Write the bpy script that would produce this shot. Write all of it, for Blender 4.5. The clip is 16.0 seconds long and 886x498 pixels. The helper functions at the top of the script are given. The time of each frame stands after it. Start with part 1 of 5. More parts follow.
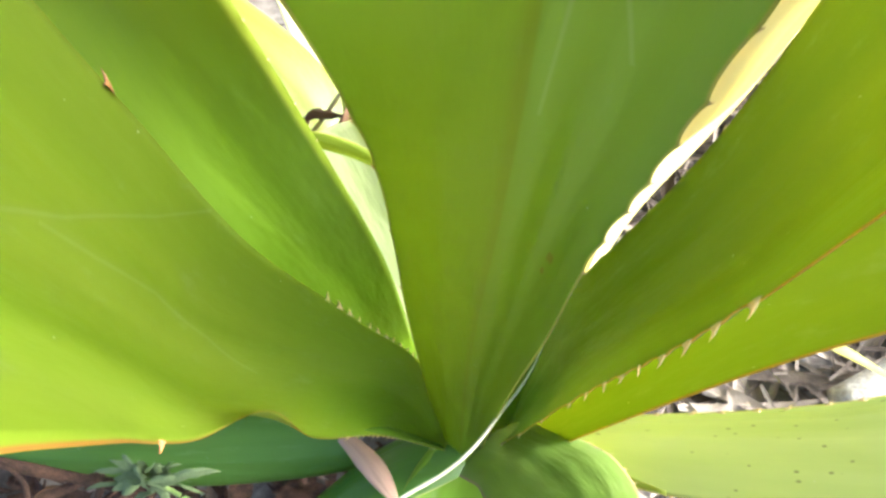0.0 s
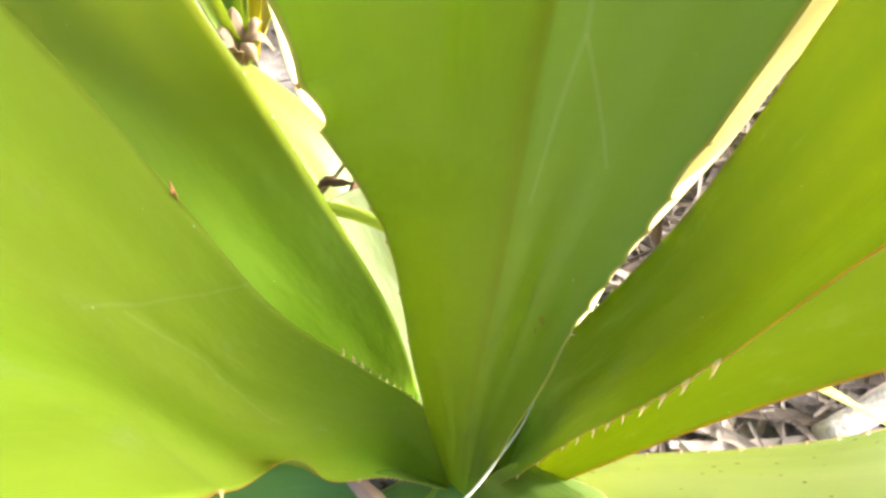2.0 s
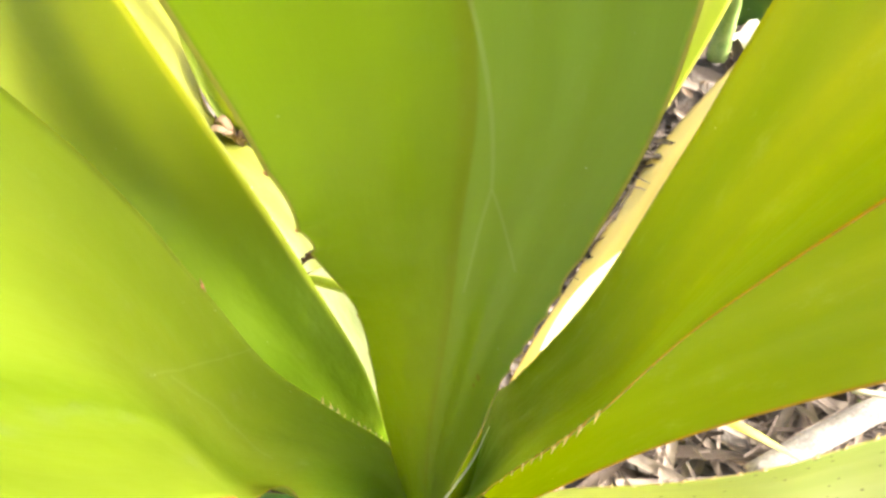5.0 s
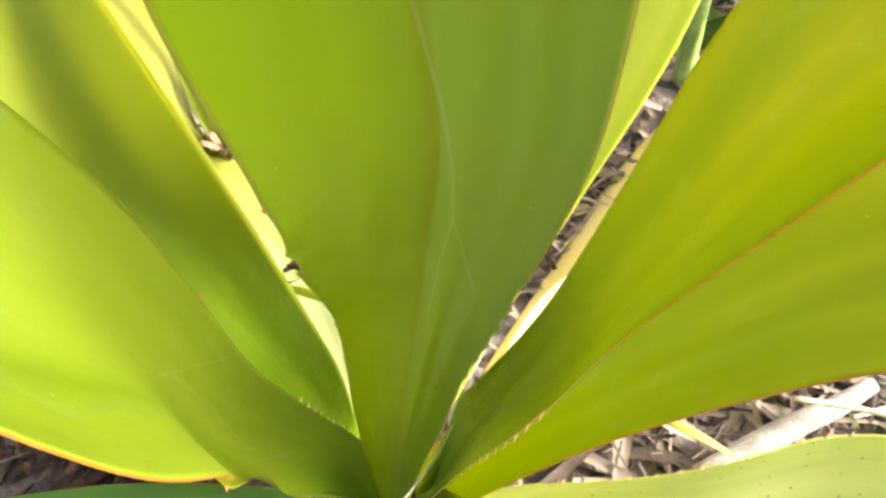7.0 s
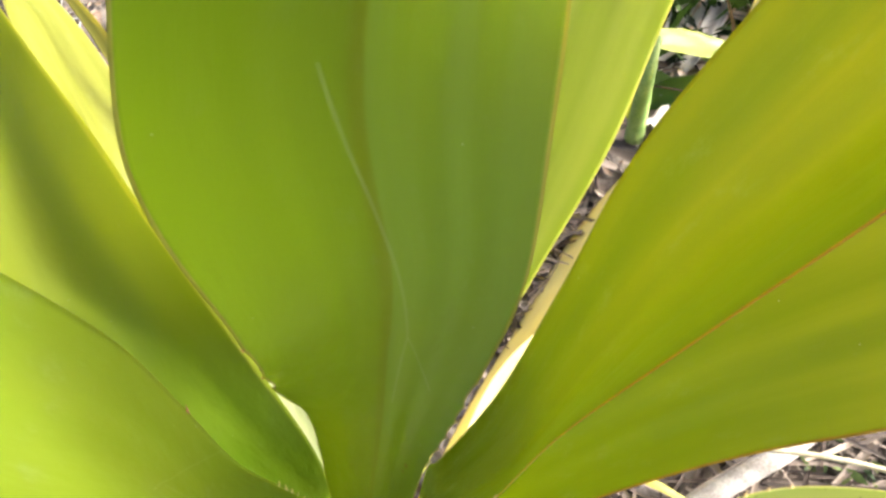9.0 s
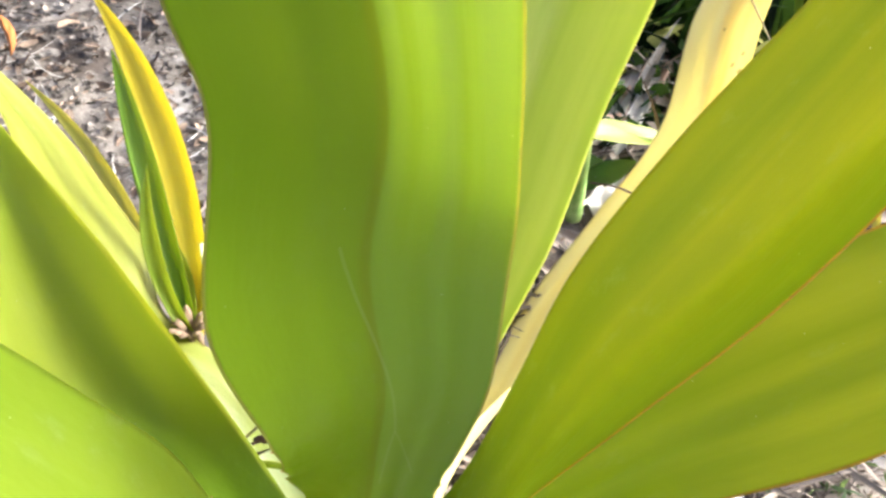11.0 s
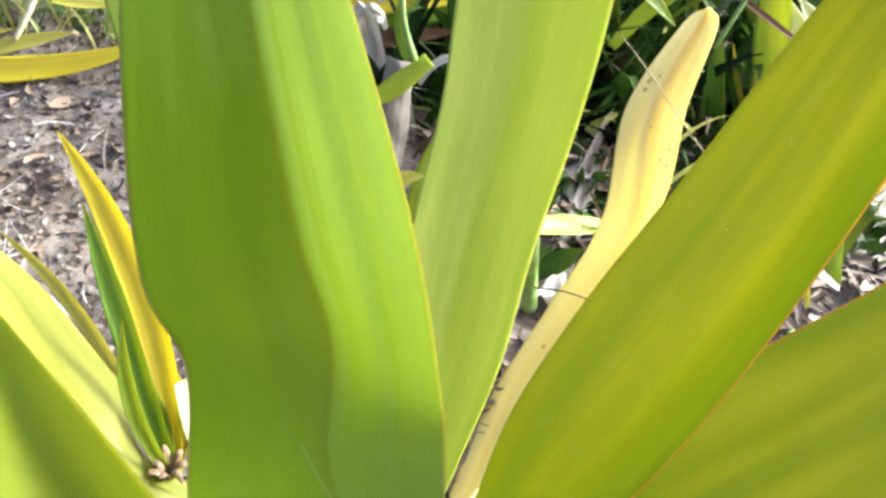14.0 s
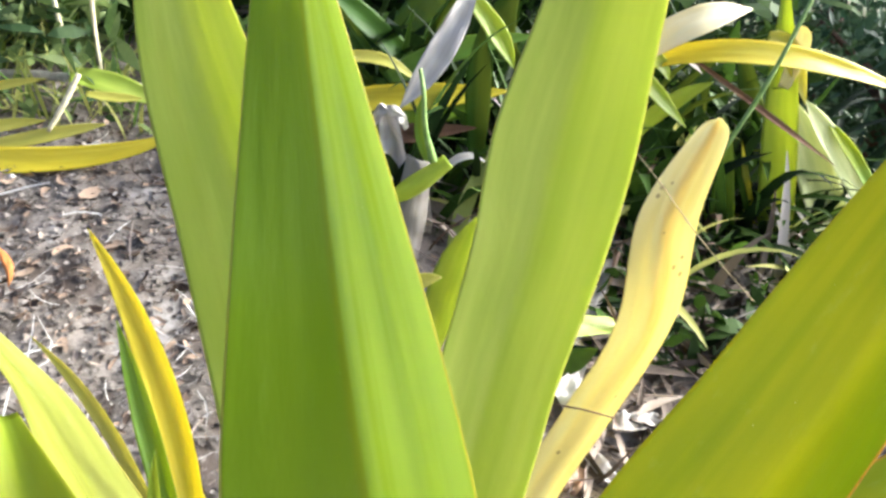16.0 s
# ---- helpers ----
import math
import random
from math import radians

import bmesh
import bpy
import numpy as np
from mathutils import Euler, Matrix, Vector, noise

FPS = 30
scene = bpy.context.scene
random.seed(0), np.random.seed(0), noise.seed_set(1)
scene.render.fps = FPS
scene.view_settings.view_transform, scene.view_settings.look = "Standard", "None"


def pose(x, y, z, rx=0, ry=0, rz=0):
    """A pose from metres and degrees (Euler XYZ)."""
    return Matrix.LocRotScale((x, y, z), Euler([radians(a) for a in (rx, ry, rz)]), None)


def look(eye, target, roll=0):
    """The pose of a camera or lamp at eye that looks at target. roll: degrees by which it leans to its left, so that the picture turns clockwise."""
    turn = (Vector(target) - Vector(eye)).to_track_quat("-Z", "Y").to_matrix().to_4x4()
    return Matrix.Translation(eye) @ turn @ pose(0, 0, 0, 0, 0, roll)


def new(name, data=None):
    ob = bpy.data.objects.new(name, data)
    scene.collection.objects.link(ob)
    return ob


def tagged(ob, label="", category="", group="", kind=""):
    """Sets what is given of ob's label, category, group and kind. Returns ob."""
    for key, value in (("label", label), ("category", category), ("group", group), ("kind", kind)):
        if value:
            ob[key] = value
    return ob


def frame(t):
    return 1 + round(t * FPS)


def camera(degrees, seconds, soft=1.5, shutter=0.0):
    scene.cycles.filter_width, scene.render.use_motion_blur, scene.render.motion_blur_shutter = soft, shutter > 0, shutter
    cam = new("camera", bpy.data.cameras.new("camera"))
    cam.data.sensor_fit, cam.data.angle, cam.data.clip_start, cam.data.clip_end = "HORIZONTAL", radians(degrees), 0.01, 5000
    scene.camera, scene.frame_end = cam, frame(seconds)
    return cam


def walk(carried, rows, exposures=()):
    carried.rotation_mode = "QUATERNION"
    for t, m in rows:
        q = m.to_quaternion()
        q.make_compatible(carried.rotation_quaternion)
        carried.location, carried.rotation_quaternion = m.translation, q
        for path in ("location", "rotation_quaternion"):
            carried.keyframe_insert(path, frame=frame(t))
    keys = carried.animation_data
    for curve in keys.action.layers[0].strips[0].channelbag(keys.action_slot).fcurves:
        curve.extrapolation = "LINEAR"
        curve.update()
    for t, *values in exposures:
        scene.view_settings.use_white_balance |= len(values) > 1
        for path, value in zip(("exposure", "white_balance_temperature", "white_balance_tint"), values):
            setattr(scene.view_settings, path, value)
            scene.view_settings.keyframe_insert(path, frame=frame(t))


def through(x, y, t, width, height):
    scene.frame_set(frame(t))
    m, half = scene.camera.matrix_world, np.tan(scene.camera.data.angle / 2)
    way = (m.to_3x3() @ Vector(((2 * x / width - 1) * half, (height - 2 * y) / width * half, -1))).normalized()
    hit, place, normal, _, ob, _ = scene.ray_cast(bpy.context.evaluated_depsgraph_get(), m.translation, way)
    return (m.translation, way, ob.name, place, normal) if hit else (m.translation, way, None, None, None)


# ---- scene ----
cam = camera(62.73, 16.0, soft=2.8)
PATH = [
    (0.0, (0.0005, -0.0001, 0.6033), (0.0008, 1.0891, -1.0741), -0.01),
    (0.5, (0.0014, 0.0003, 0.6105), (0.0091, 1.1019, -1.0588), -0.20),
    (1.0, (-0.0019, -0.0034, 0.6185), (0.0098, 1.1134, -1.0406), -0.01),
    (1.5, (-0.0017, -0.0044, 0.6246), (0.0127, 1.1295, -1.0229), -0.07),
    (2.0, (-0.0027, -0.0085, 0.6374), (0.0090, 1.1559, -0.9886), -0.07),
    (2.5, (0.0001, -0.0143, 0.6530), (0.0186, 1.1833, -0.9487), 0.40),
    (3.0, (0.0030, -0.0188, 0.6662), (0.0230, 1.1989, -0.9202), 0.30),
    (3.5, (0.0044, -0.0242, 0.6756), (0.0287, 1.2007, -0.9053), 0.57),
    (4.0, (0.0082, -0.0290, 0.6887), (0.0488, 1.2110, -0.8799), 0.85),
    (6.5, (0.0063, -0.0605, 0.7401), (0.1120, 1.1915, -0.8160), 5.23),
    (7.0, (0.0098, -0.0636, 0.7519), (0.1374, 1.1893, -0.8018), 5.85),
    (7.5, (0.0108, -0.0683, 0.7673), (0.1566, 1.2012, -0.7712), 5.85),
    (8.0, (0.0132, -0.0705, 0.7818), (0.1782, 1.2209, -0.7364), 6.57),
    (8.5, (0.0171, -0.0670, 0.7969), (0.1940, 1.2444, -0.7026), 6.16),
    (9.0, (0.0160, -0.0656, 0.8111), (0.2095, 1.2599, -0.6740), 5.86),
    (11.5, (-0.0114, -0.1060, 0.9176), (0.3529, 1.3263, -0.4299), 7.35),
    (12.0, (0.0012, -0.1044, 0.9338), (0.3837, 1.3338, -0.4023), 6.34),
    (12.5, (-0.0006, -0.1085, 0.9478), (0.4115, 1.3656, -0.3394), 6.09),
    (13.0, (0.0030, -0.1134, 0.9624), (0.4270, 1.3643, -0.3168), 5.27),
    (13.5, (0.0029, -0.1158, 0.9706), (0.4185, 1.3833, -0.2864), 5.09),
    (14.0, (-0.0012, -0.1127, 0.9911), (0.4260, 1.4133, -0.2289), 5.02),
    (14.5, (0.0005, -0.1066, 1.0024), (0.4293, 1.4501, -0.1777), 4.97),
    (15.0, (-0.0050, -0.0999, 1.0302), (0.4266, 1.4711, -0.1299), 5.53),
    (15.5, (-0.0139, -0.0889, 1.0451), (0.4232, 1.5118, -0.0713), 5.23),
    (16.0, (-0.0240, -0.0811, 1.0731), (0.3986, 1.5384, -0.0216), 5.51),
]
walk(cam, [(t, look(eye, target, roll)) for t, eye, target, roll in PATH], exposures=[(0.0, 2.5, 5600, -1), (3.5, 2.65, 6300, 5), (7.0, 2.38, 6800, 4), (9.0, 2.07, 6300, 6), (12.5, 2.12, 5700, 2), (16.0, 1.98, 5700, 2)])

# ---- light ----
SUN = Vector((0.8947, 0.0861, 0.4384)).normalized()
world = bpy.data.worlds.new("world")
scene.world = world
world.use_nodes = True
sky = world.node_tree.nodes.new("ShaderNodeTexSky")
sky.sky_type = "NISHITA"
sky.sun_disc = False
sky.air_density, sky.dust_density, sky.ozone_density = 0.35, 7.0, 0.3
sky.sun_elevation = math.asin(SUN.z)
sky.sun_rotation = math.atan2(SUN.x, SUN.y)
world.node_tree.links.new(sky.outputs[0], world.node_tree.nodes["Background"].inputs[0])
world.node_tree.nodes["Background"].inputs[1].default_value = 0.15
sun = new("sun", bpy.data.lights.new("sun", "SUN"))
sun.data.energy = 1.3
sun.data.angle = radians(6)
sun.data.color = (1.0, 0.95, 0.86)
sun.matrix_world = look(SUN * 20, (0, 0, 0))


# ---- materials ----
class Nodes:
    """A short hand for building a node material."""

    def __init__(self, name):
        self.mat = bpy.data.materials.new(name)
        self.mat.use_nodes = True
        self.tree = self.mat.node_tree
        self.out = self.tree.nodes["Material Output"]
        self.bsdf = self.tree.nodes["Principled BSDF"]

    def node(self, kind, **sets):
        n = self.tree.nodes.new(kind)
        for key, value in sets.items():
            setattr(n, key, value)
        return n

    def plug(self, socket, value):
        if isinstance(value, bpy.types.NodeSocket):
            self.tree.links.new(value, socket)
        else:
            socket.default_value = value

    def math(self, op, a, b=0.0):
        n = self.node("ShaderNodeMath", operation=op)
        self.plug(n.inputs[0], a)
        self.plug(n.inputs[1], b)
        return n.outputs[0]

    def noise(self, vector, scale, detail=3.0, rough=0.55):
        n = self.node("ShaderNodeTexNoise")
        self.plug(n.inputs["Vector"], vector)
        n.inputs["Scale"].default_value, n.inputs["Detail"].default_value, n.inputs["Roughness"].default_value = scale, detail, rough
        return n.outputs[0]

    def stretch(self, vector, scale, move=None):
        n = self.node("ShaderNodeMapping")
        self.plug(n.inputs["Vector"], vector)
        n.inputs["Scale"].default_value = scale
        if move is not None:
            self.plug(n.inputs["Location"], move)
        return n.outputs[0]

    def span(self, value, a, b, to_a=0.0, to_b=1.0):
        n = self.node("ShaderNodeMapRange", interpolation_type="SMOOTHSTEP")
        self.plug(n.inputs[0], value)
        for k, v in enumerate((a, b, to_a, to_b)):
            n.inputs[k + 1].default_value = v
        return n.outputs[0]

    def mix(self, fac, a, b, how="MIX"):
        n = self.node("ShaderNodeMix", data_type="RGBA", blend_type=how)
        self.plug(n.inputs["Factor"], fac)
        self.plug(n.inputs["A"], (*a, 1) if isinstance(a, tuple) and len(a) == 3 else a)
        self.plug(n.inputs["B"], (*b, 1) if isinstance(b, tuple) and len(b) == 3 else b)
        return n.outputs["Result"]

    def bump(self, height, strength, distance=0.001):
        n = self.node("ShaderNodeBump")
        self.plug(n.inputs["Height"], height)
        n.inputs["Strength"].default_value, n.inputs["Distance"].default_value = strength, distance
        return n.outputs[0]


def leaf_material(name, deep, pale, margin=(0.35, 0.12, 0.03), through=0.5, rough=0.42, glow=(1.0, 1.0, 0.35), spots=0.0, edge=0.494, specks=False, pale_lines=(), line_strength=0.3, shine=0.5, fold=0.0, foot_tone=None, scars=(), streak=None, flecks=0.0, sky_sheen=0.0, flank=None, solid=None, tint=0.45, bare=0):
    """A waxy leaf: fibres and bands along its length, cloudy patches, a coloured margin, and light that comes through."""
    m = Nodes(name)
    uv = m.node("ShaderNodeTexCoord").outputs["UV"]
    split = m.node("ShaderNodeSeparateXYZ")
    m.plug(split.inputs[0], uv)
    chance = m.node("ShaderNodeObjectInfo").outputs["Random"]
    shift = m.node("ShaderNodeCombineXYZ")
    m.plug(shift.inputs[2], m.math("MULTIPLY", chance, 37.0))
    fibre = m.noise(m.stretch(uv, (110, 1.6, 1), shift.outputs[0]), 1.0, 4.0)
    band = m.noise(m.stretch(uv, (6, 0.8, 1), shift.outputs[0]), 1.0, 2.0)
    band = m.math("ADD", 0.5, m.math("MULTIPLY", m.math("SUBTRACT", band, 0.5), m.span(split.outputs[1], 0.1, 0.5, 0.25, 1.0)))
    cloud = m.noise(m.stretch(uv, (3, 3.5, 1), shift.outputs[0]), 1.3, 3.0, 0.45)
    amount = m.math("ADD", m.math("MULTIPLY", fibre, 0.07), m.math("ADD", m.math("MULTIPLY", band, 0.63), m.math("MULTIPLY", cloud, 0.32)))
    colour = m.mix(m.span(amount, 0.29, 0.75), deep, pale)
    colour = m.mix(m.math("MULTIPLY", chance, 0.2), colour, pale)
    if foot_tone:
        # greener near the foot, yellower towards the tip: own colour plus painted heart shade, reversed on the centre
        # leaf for through-light
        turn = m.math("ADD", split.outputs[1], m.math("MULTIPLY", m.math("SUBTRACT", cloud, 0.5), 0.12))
        colour = m.mix(m.span(turn, foot_tone[0], foot_tone[1], 0.85, 0.0), colour, foot_tone[2])
    away = m.math("ABSOLUTE", m.math("SUBTRACT", split.outputs[0], 0.5))
    if spots:
        speck = m.noise(m.stretch(uv, (26, 90, 1), shift.outputs[0]), 1.0, 3.0)
        colour = m.mix(m.span(speck, 0.76 - spots, 0.8 - spots), colour, (0.12, 0.07, 0.02))
    if specks:
        dust = m.node("ShaderNodeTexVoronoi")
        m.plug(dust.inputs["Vector"], m.stretch(uv, (7, 34, 1), shift.outputs[0]))
        dust.inputs["Scale"].default_value = 1.6
        rare = m.node("ShaderNodeSeparateColor")
        m.plug(rare.inputs[0], dust.outputs["Color"])
        dots = m.math("MULTIPLY", m.span(dust.outputs["Distance"], 0.05, 0.03), m.span(rare.outputs[0], 0.62, 0.64))
        colour = m.mix(dots, colour, (0.62, 0.62, 0.48))
        stains = m.noise(m.stretch(uv, (16, 40, 1), shift.outputs[0]), 1.0, 6.0, 0.7)
        colour = m.mix(m.math("MULTIPLY", m.span(stains, 0.66, 0.8), 0.35), colour, (0.16, 0.13, 0.03))
        haze = m.noise(m.stretch(uv, (5, 11, 1), shift.outputs[0]), 1.7, 6.0, 0.7)
        colour = m.mix(m.math("MULTIPLY", m.span(haze, 0.55, 0.75), 0.22), colour, (0.40, 0.50, 0.24))
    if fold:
        # the midrib's dark line, with sky sheen painted as a pale band beside it and a paler tone beyond
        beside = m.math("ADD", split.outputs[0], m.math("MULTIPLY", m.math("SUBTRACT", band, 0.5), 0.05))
        sheen_stripe = m.math("MULTIPLY", m.span(beside, fold - 0.01, fold + 0.02), m.span(beside, fold + 0.2, fold + 0.05))
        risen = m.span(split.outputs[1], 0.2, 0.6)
        colour = m.mix(m.math("MULTIPLY", m.math("MULTIPLY", sheen_stripe, 0.5), risen), colour, pale)
        colour = m.mix(m.math("MULTIPLY", m.span(beside, fold - 0.006, fold + 0.012, 0.0, 0.42), risen), colour, (0.24, 0.40, 0.07))
        line = m.math("MULTIPLY", m.span(beside, fold - 0.06, fold - 0.02), m.span(beside, fold + 0.015, fold - 0.005))
        colour = m.mix(m.math("MULTIPLY", line, 0.6), colour, (0.19, 0.22, 0.005))
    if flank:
        # one flank of the leaf greener than the other, with the fall of light painted in
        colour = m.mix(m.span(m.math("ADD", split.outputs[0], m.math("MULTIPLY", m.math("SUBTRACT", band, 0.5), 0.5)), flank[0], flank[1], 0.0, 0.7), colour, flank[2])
    if sky_sheen:
        # fine parallel streaks of sky gloss painted beyond the midrib, fading in above the foot
        sheen_grain = m.noise(m.stretch(uv, (10, 1.6, 1), shift.outputs[0]), 1.0, 3.0, 0.5)
        side = m.span(split.outputs[0], fold - 0.02, fold + 0.06)
        veil = m.math("MULTIPLY", m.math("MULTIPLY", m.span(sheen_grain, 0.25, 0.62), side), m.span(split.outputs[1], 0.8, 1.2, 0.08, 1.0))
        colour = m.mix(m.math("MULTIPLY", veil, sky_sheen), colour, (0.36, 0.51, 0.27))
    for u0, v0, u1, v1 in pale_lines:
        # a thin pale line between two places of the leaf: an old scratch on the centre leaf, painted ridge light on the
        # wavy leaf's creases
        along = m.math("DIVIDE", m.math("SUBTRACT", split.outputs[1], v0), v1 - v0)
        line = m.math("ADD", m.math("MULTIPLY", along, u1 - u0), u0)
        off = m.math("ABSOLUTE", m.math("SUBTRACT", split.outputs[0], m.math("ADD", line, m.math("MULTIPLY", m.math("SUBTRACT", cloud, 0.5), 0.02))))
        inside = m.math("MULTIPLY", m.math("GREATER_THAN", along, 0.0), m.math("LESS_THAN", along, 1.0))
        colour = m.mix(m.math("MULTIPLY", m.math("MULTIPLY", m.span(off, 0.011, 0.001), inside), line_strength), colour, (0.50, 0.56, 0.30))
    if flecks:
        dirt = m.node("ShaderNodeTexVoronoi")
        m.plug(dirt.inputs["Vector"], m.stretch(uv, (6, 22, 1), shift.outputs[0]))
        dirt.inputs["Scale"].default_value = 2.2
        pick = m.node("ShaderNodeSeparateColor")
        m.plug(pick.inputs[0], dirt.outputs["Color"])
        dark = m.math("MULTIPLY", m.span(dirt.outputs["Distance"], 0.15, 0.09), m.span(pick.outputs[1], 1.0 - flecks, 1.02 - flecks))
        colour = m.mix(m.math("MULTIPLY", dark, 0.8), colour, (0.05, 0.04, 0.015))
    if streak:
        near = m.math("ABSOLUTE", m.math("SUBTRACT", split.outputs[0], m.math("ADD", streak[0], m.math("MULTIPLY", m.math("SUBTRACT", cloud, 0.5), 0.25))))
        colour = m.mix(m.math("MULTIPLY", m.span(near, streak[1], 0.0), m.math("MULTIPLY", m.span(band, 0.3, 0.6, 0.25, 0.8), m.span(split.outputs[1], 1.0, 1.5))), colour, streak[2])
    for u0, v0, size in scars:
        du = m.math("MULTIPLY", m.math("SUBTRACT", split.outputs[0], u0), 0.25)
        dv = m.math("SUBTRACT", split.outputs[1], v0)
        gap = m.math("SQRT", m.math("ADD", m.math("MULTIPLY", du, du), m.math("MULTIPLY", dv, dv)))
        gap = m.math("ADD", gap, m.math("MULTIPLY", m.math("SUBTRACT", fibre, 0.5), size * 0.8))
        colour = m.mix(m.math("MULTIPLY", m.span(gap, size, size * 0.5), 0.75), colour, (0.22, 0.10, 0.02))
    rim = m.span(away, edge - 0.003, edge + 0.003)
    if bare:
        # the margin of one side (1: right, -1: left) stays pale green
        rim = m.math("MULTIPLY", rim, m.span(split.outputs[0], 0.5 + 0.1 * bare, 0.5 - 0.1 * bare, 0.12, 1.0))
    if solid:
        rim = m.math("MULTIPLY", rim, m.span(split.outputs[1], solid[0], solid[1], 0.1, 1.0))
    colour = m.mix(rim, colour, margin)
    m.plug(m.bsdf.inputs["Base Color"], colour)
    m.plug(m.bsdf.inputs["Roughness"], m.span(cloud, 0.2, 0.8, rough - 0.08, rough + 0.1))
    m.bsdf.inputs["Specular IOR Level"].default_value = shine
    dents = m.noise(m.stretch(uv, (6, 10, 1), shift.outputs[0]), 1.0, 3.0)
    relief = m.bump(m.math("ADD", m.math("MULTIPLY", fibre, 0.35), m.math("MULTIPLY", cloud, 1.2)), 0.26, 0.001)
    swell = m.node("ShaderNodeBump")
    m.plug(swell.inputs["Height"], dents)
    m.plug(swell.inputs["Normal"], relief)
    swell.inputs["Strength"].default_value, swell.inputs["Distance"].default_value = 0.45, 0.005
    m.plug(m.bsdf.inputs["Normal"], swell.outputs[0])
    lit = m.node("ShaderNodeBsdfTranslucent")
    m.plug(lit.inputs[0], m.mix(1.0, m.mix(tint, colour, (1.0, 1.0, 1.0)), glow, "MULTIPLY"))
    blend = m.node("ShaderNodeMixShader")
    # the thick foot of a leaf lets less light through
    m.plug(blend.inputs[0], m.span(split.outputs[1], solid[0], solid[1], through * 0.2, through) if solid else through)
    m.tree.links.new(m.bsdf.outputs[0], blend.inputs[1])
    m.tree.links.new(lit.outputs[0], blend.inputs[2])
    m.tree.links.new(blend.outputs[0], m.out.inputs[0])
    return m.mat


def plain_material(name, a, b, rough=0.8, scale=40.0, relief=0.4, island=0.0, lit=0.0, shine=0.5):
    """Soil, wood and dry matter: two tones in patches and grain; island: how much each piece differs."""
    m = Nodes(name)
    where = m.node("ShaderNodeTexCoord").outputs["Object"]
    coarse, fine = m.noise(where, scale, 4.0), m.noise(where, scale * 9, 3.0, 0.7)
    amount = m.math("ADD", m.math("MULTIPLY", coarse, 0.6), m.math("MULTIPLY", fine, 0.4))
    if island:
        piece = m.node("ShaderNodeNewGeometry").outputs["Random Per Island"]
        amount = m.math("ADD", m.math("MULTIPLY", amount, 1 - island), m.math("MULTIPLY", piece, island))
        colour = m.mix(m.span(amount, 0.2, 0.8), a, b)
    else:
        colour = m.mix(m.span(amount, 0.35, 0.65), a, b)
    m.plug(m.bsdf.inputs["Base Color"], colour)
    m.bsdf.inputs["Roughness"].default_value = rough
    m.bsdf.inputs["Specular IOR Level"].default_value = shine
    m.plug(m.bsdf.inputs["Normal"], m.bump(m.math("ADD", coarse, fine), relief, 0.003))
    if lit:
        thin = m.node("ShaderNodeBsdfTranslucent")
        m.plug(thin.inputs[0], colour)
        blend = m.node("ShaderNodeMixShader")
        blend.inputs[0].default_value = lit
        m.tree.links.new(m.bsdf.outputs[0], blend.inputs[1])
        m.tree.links.new(thin.outputs[0], blend.inputs[2])
        m.tree.links.new(blend.outputs[0], m.out.inputs[0])
    return m.mat


SCRATCHES = ((0.44, 0.86, 0.475, 0.83), (0.475, 0.83, 0.525, 0.775), (0.525, 0.775, 0.575, 0.70), (0.575, 0.70, 0.635, 0.61), (0.635, 0.61, 0.80, 0.545), (0.635, 0.61, 0.605, 0.5))
# ridge light along the wavy leaf's creases, drawn in a paler colour
CREASES = ((0.563, 0.583, 0.569, 0.546), (0.569, 0.546, 0.60, 0.496), (0.60, 0.496, 0.561, 0.437), (0.561, 0.437, 0.45, 0.379), (0.497, 0.621, 0.614, 0.570), (0.614, 0.570, 0.82, 0.511), (0.82, 0.511, 0.99, 0.475))
GREEN = leaf_material("leaf_green", (0.095, 0.21, 0.008), (0.22, 0.36, 0.03), margin=(0.42, 0.36, 0.08), glow=(1.0, 1.0, 0.10), through=0.42, rough=0.38, specks=True)
# foot and left flank carry painted through-light, the right side painted sky sheen
GREEN_FOLD = leaf_material("leaf_green_folded", (0.11, 0.23, 0.012), (0.23, 0.355, 0.03), margin=(0.50, 0.44, 0.12), glow=(0.98, 1.0, 0.08), through=0.45, rough=0.36, specks=True, pale_lines=SCRATCHES, line_strength=0.26, scars=((0.826, 0.42, 0.006), (0.815, 0.405, 0.004)), fold=0.55, shine=0.42, edge=0.49, foot_tone=(0.6, 1.2, (0.21, 0.315, 0.003)), sky_sheen=0.9, flank=(0.56, 0.42, (0.21, 0.33, 0.004)))
# darker copy of the leaf green, with shade among low leaves in it
GREEN_SHADE = leaf_material("leaf_shade_green", (0.05, 0.14, 0.015), (0.12, 0.24, 0.03), margin=(0.30, 0.30, 0.06), glow=(0.8, 1.0, 0.10), through=0.25, rough=0.42, specks=True)
# colours carry sky sheen on the left flank, shade on right and foot
GREEN_YELLOW = leaf_material("leaf_yellow_green", (0.30, 0.39, 0.015), (0.48, 0.53, 0.09), margin=(0.36, 0.38, 0.05), glow=(0.97, 0.97, 0.06), through=0.62, rough=0.42, shine=0.4, specks=True, foot_tone=(0.25, 0.8, (0.05, 0.16, 0.005)), flank=(0.42, 0.7, (0.155, 0.255, 0.005)), solid=(0.2, 0.7), edge=0.474)
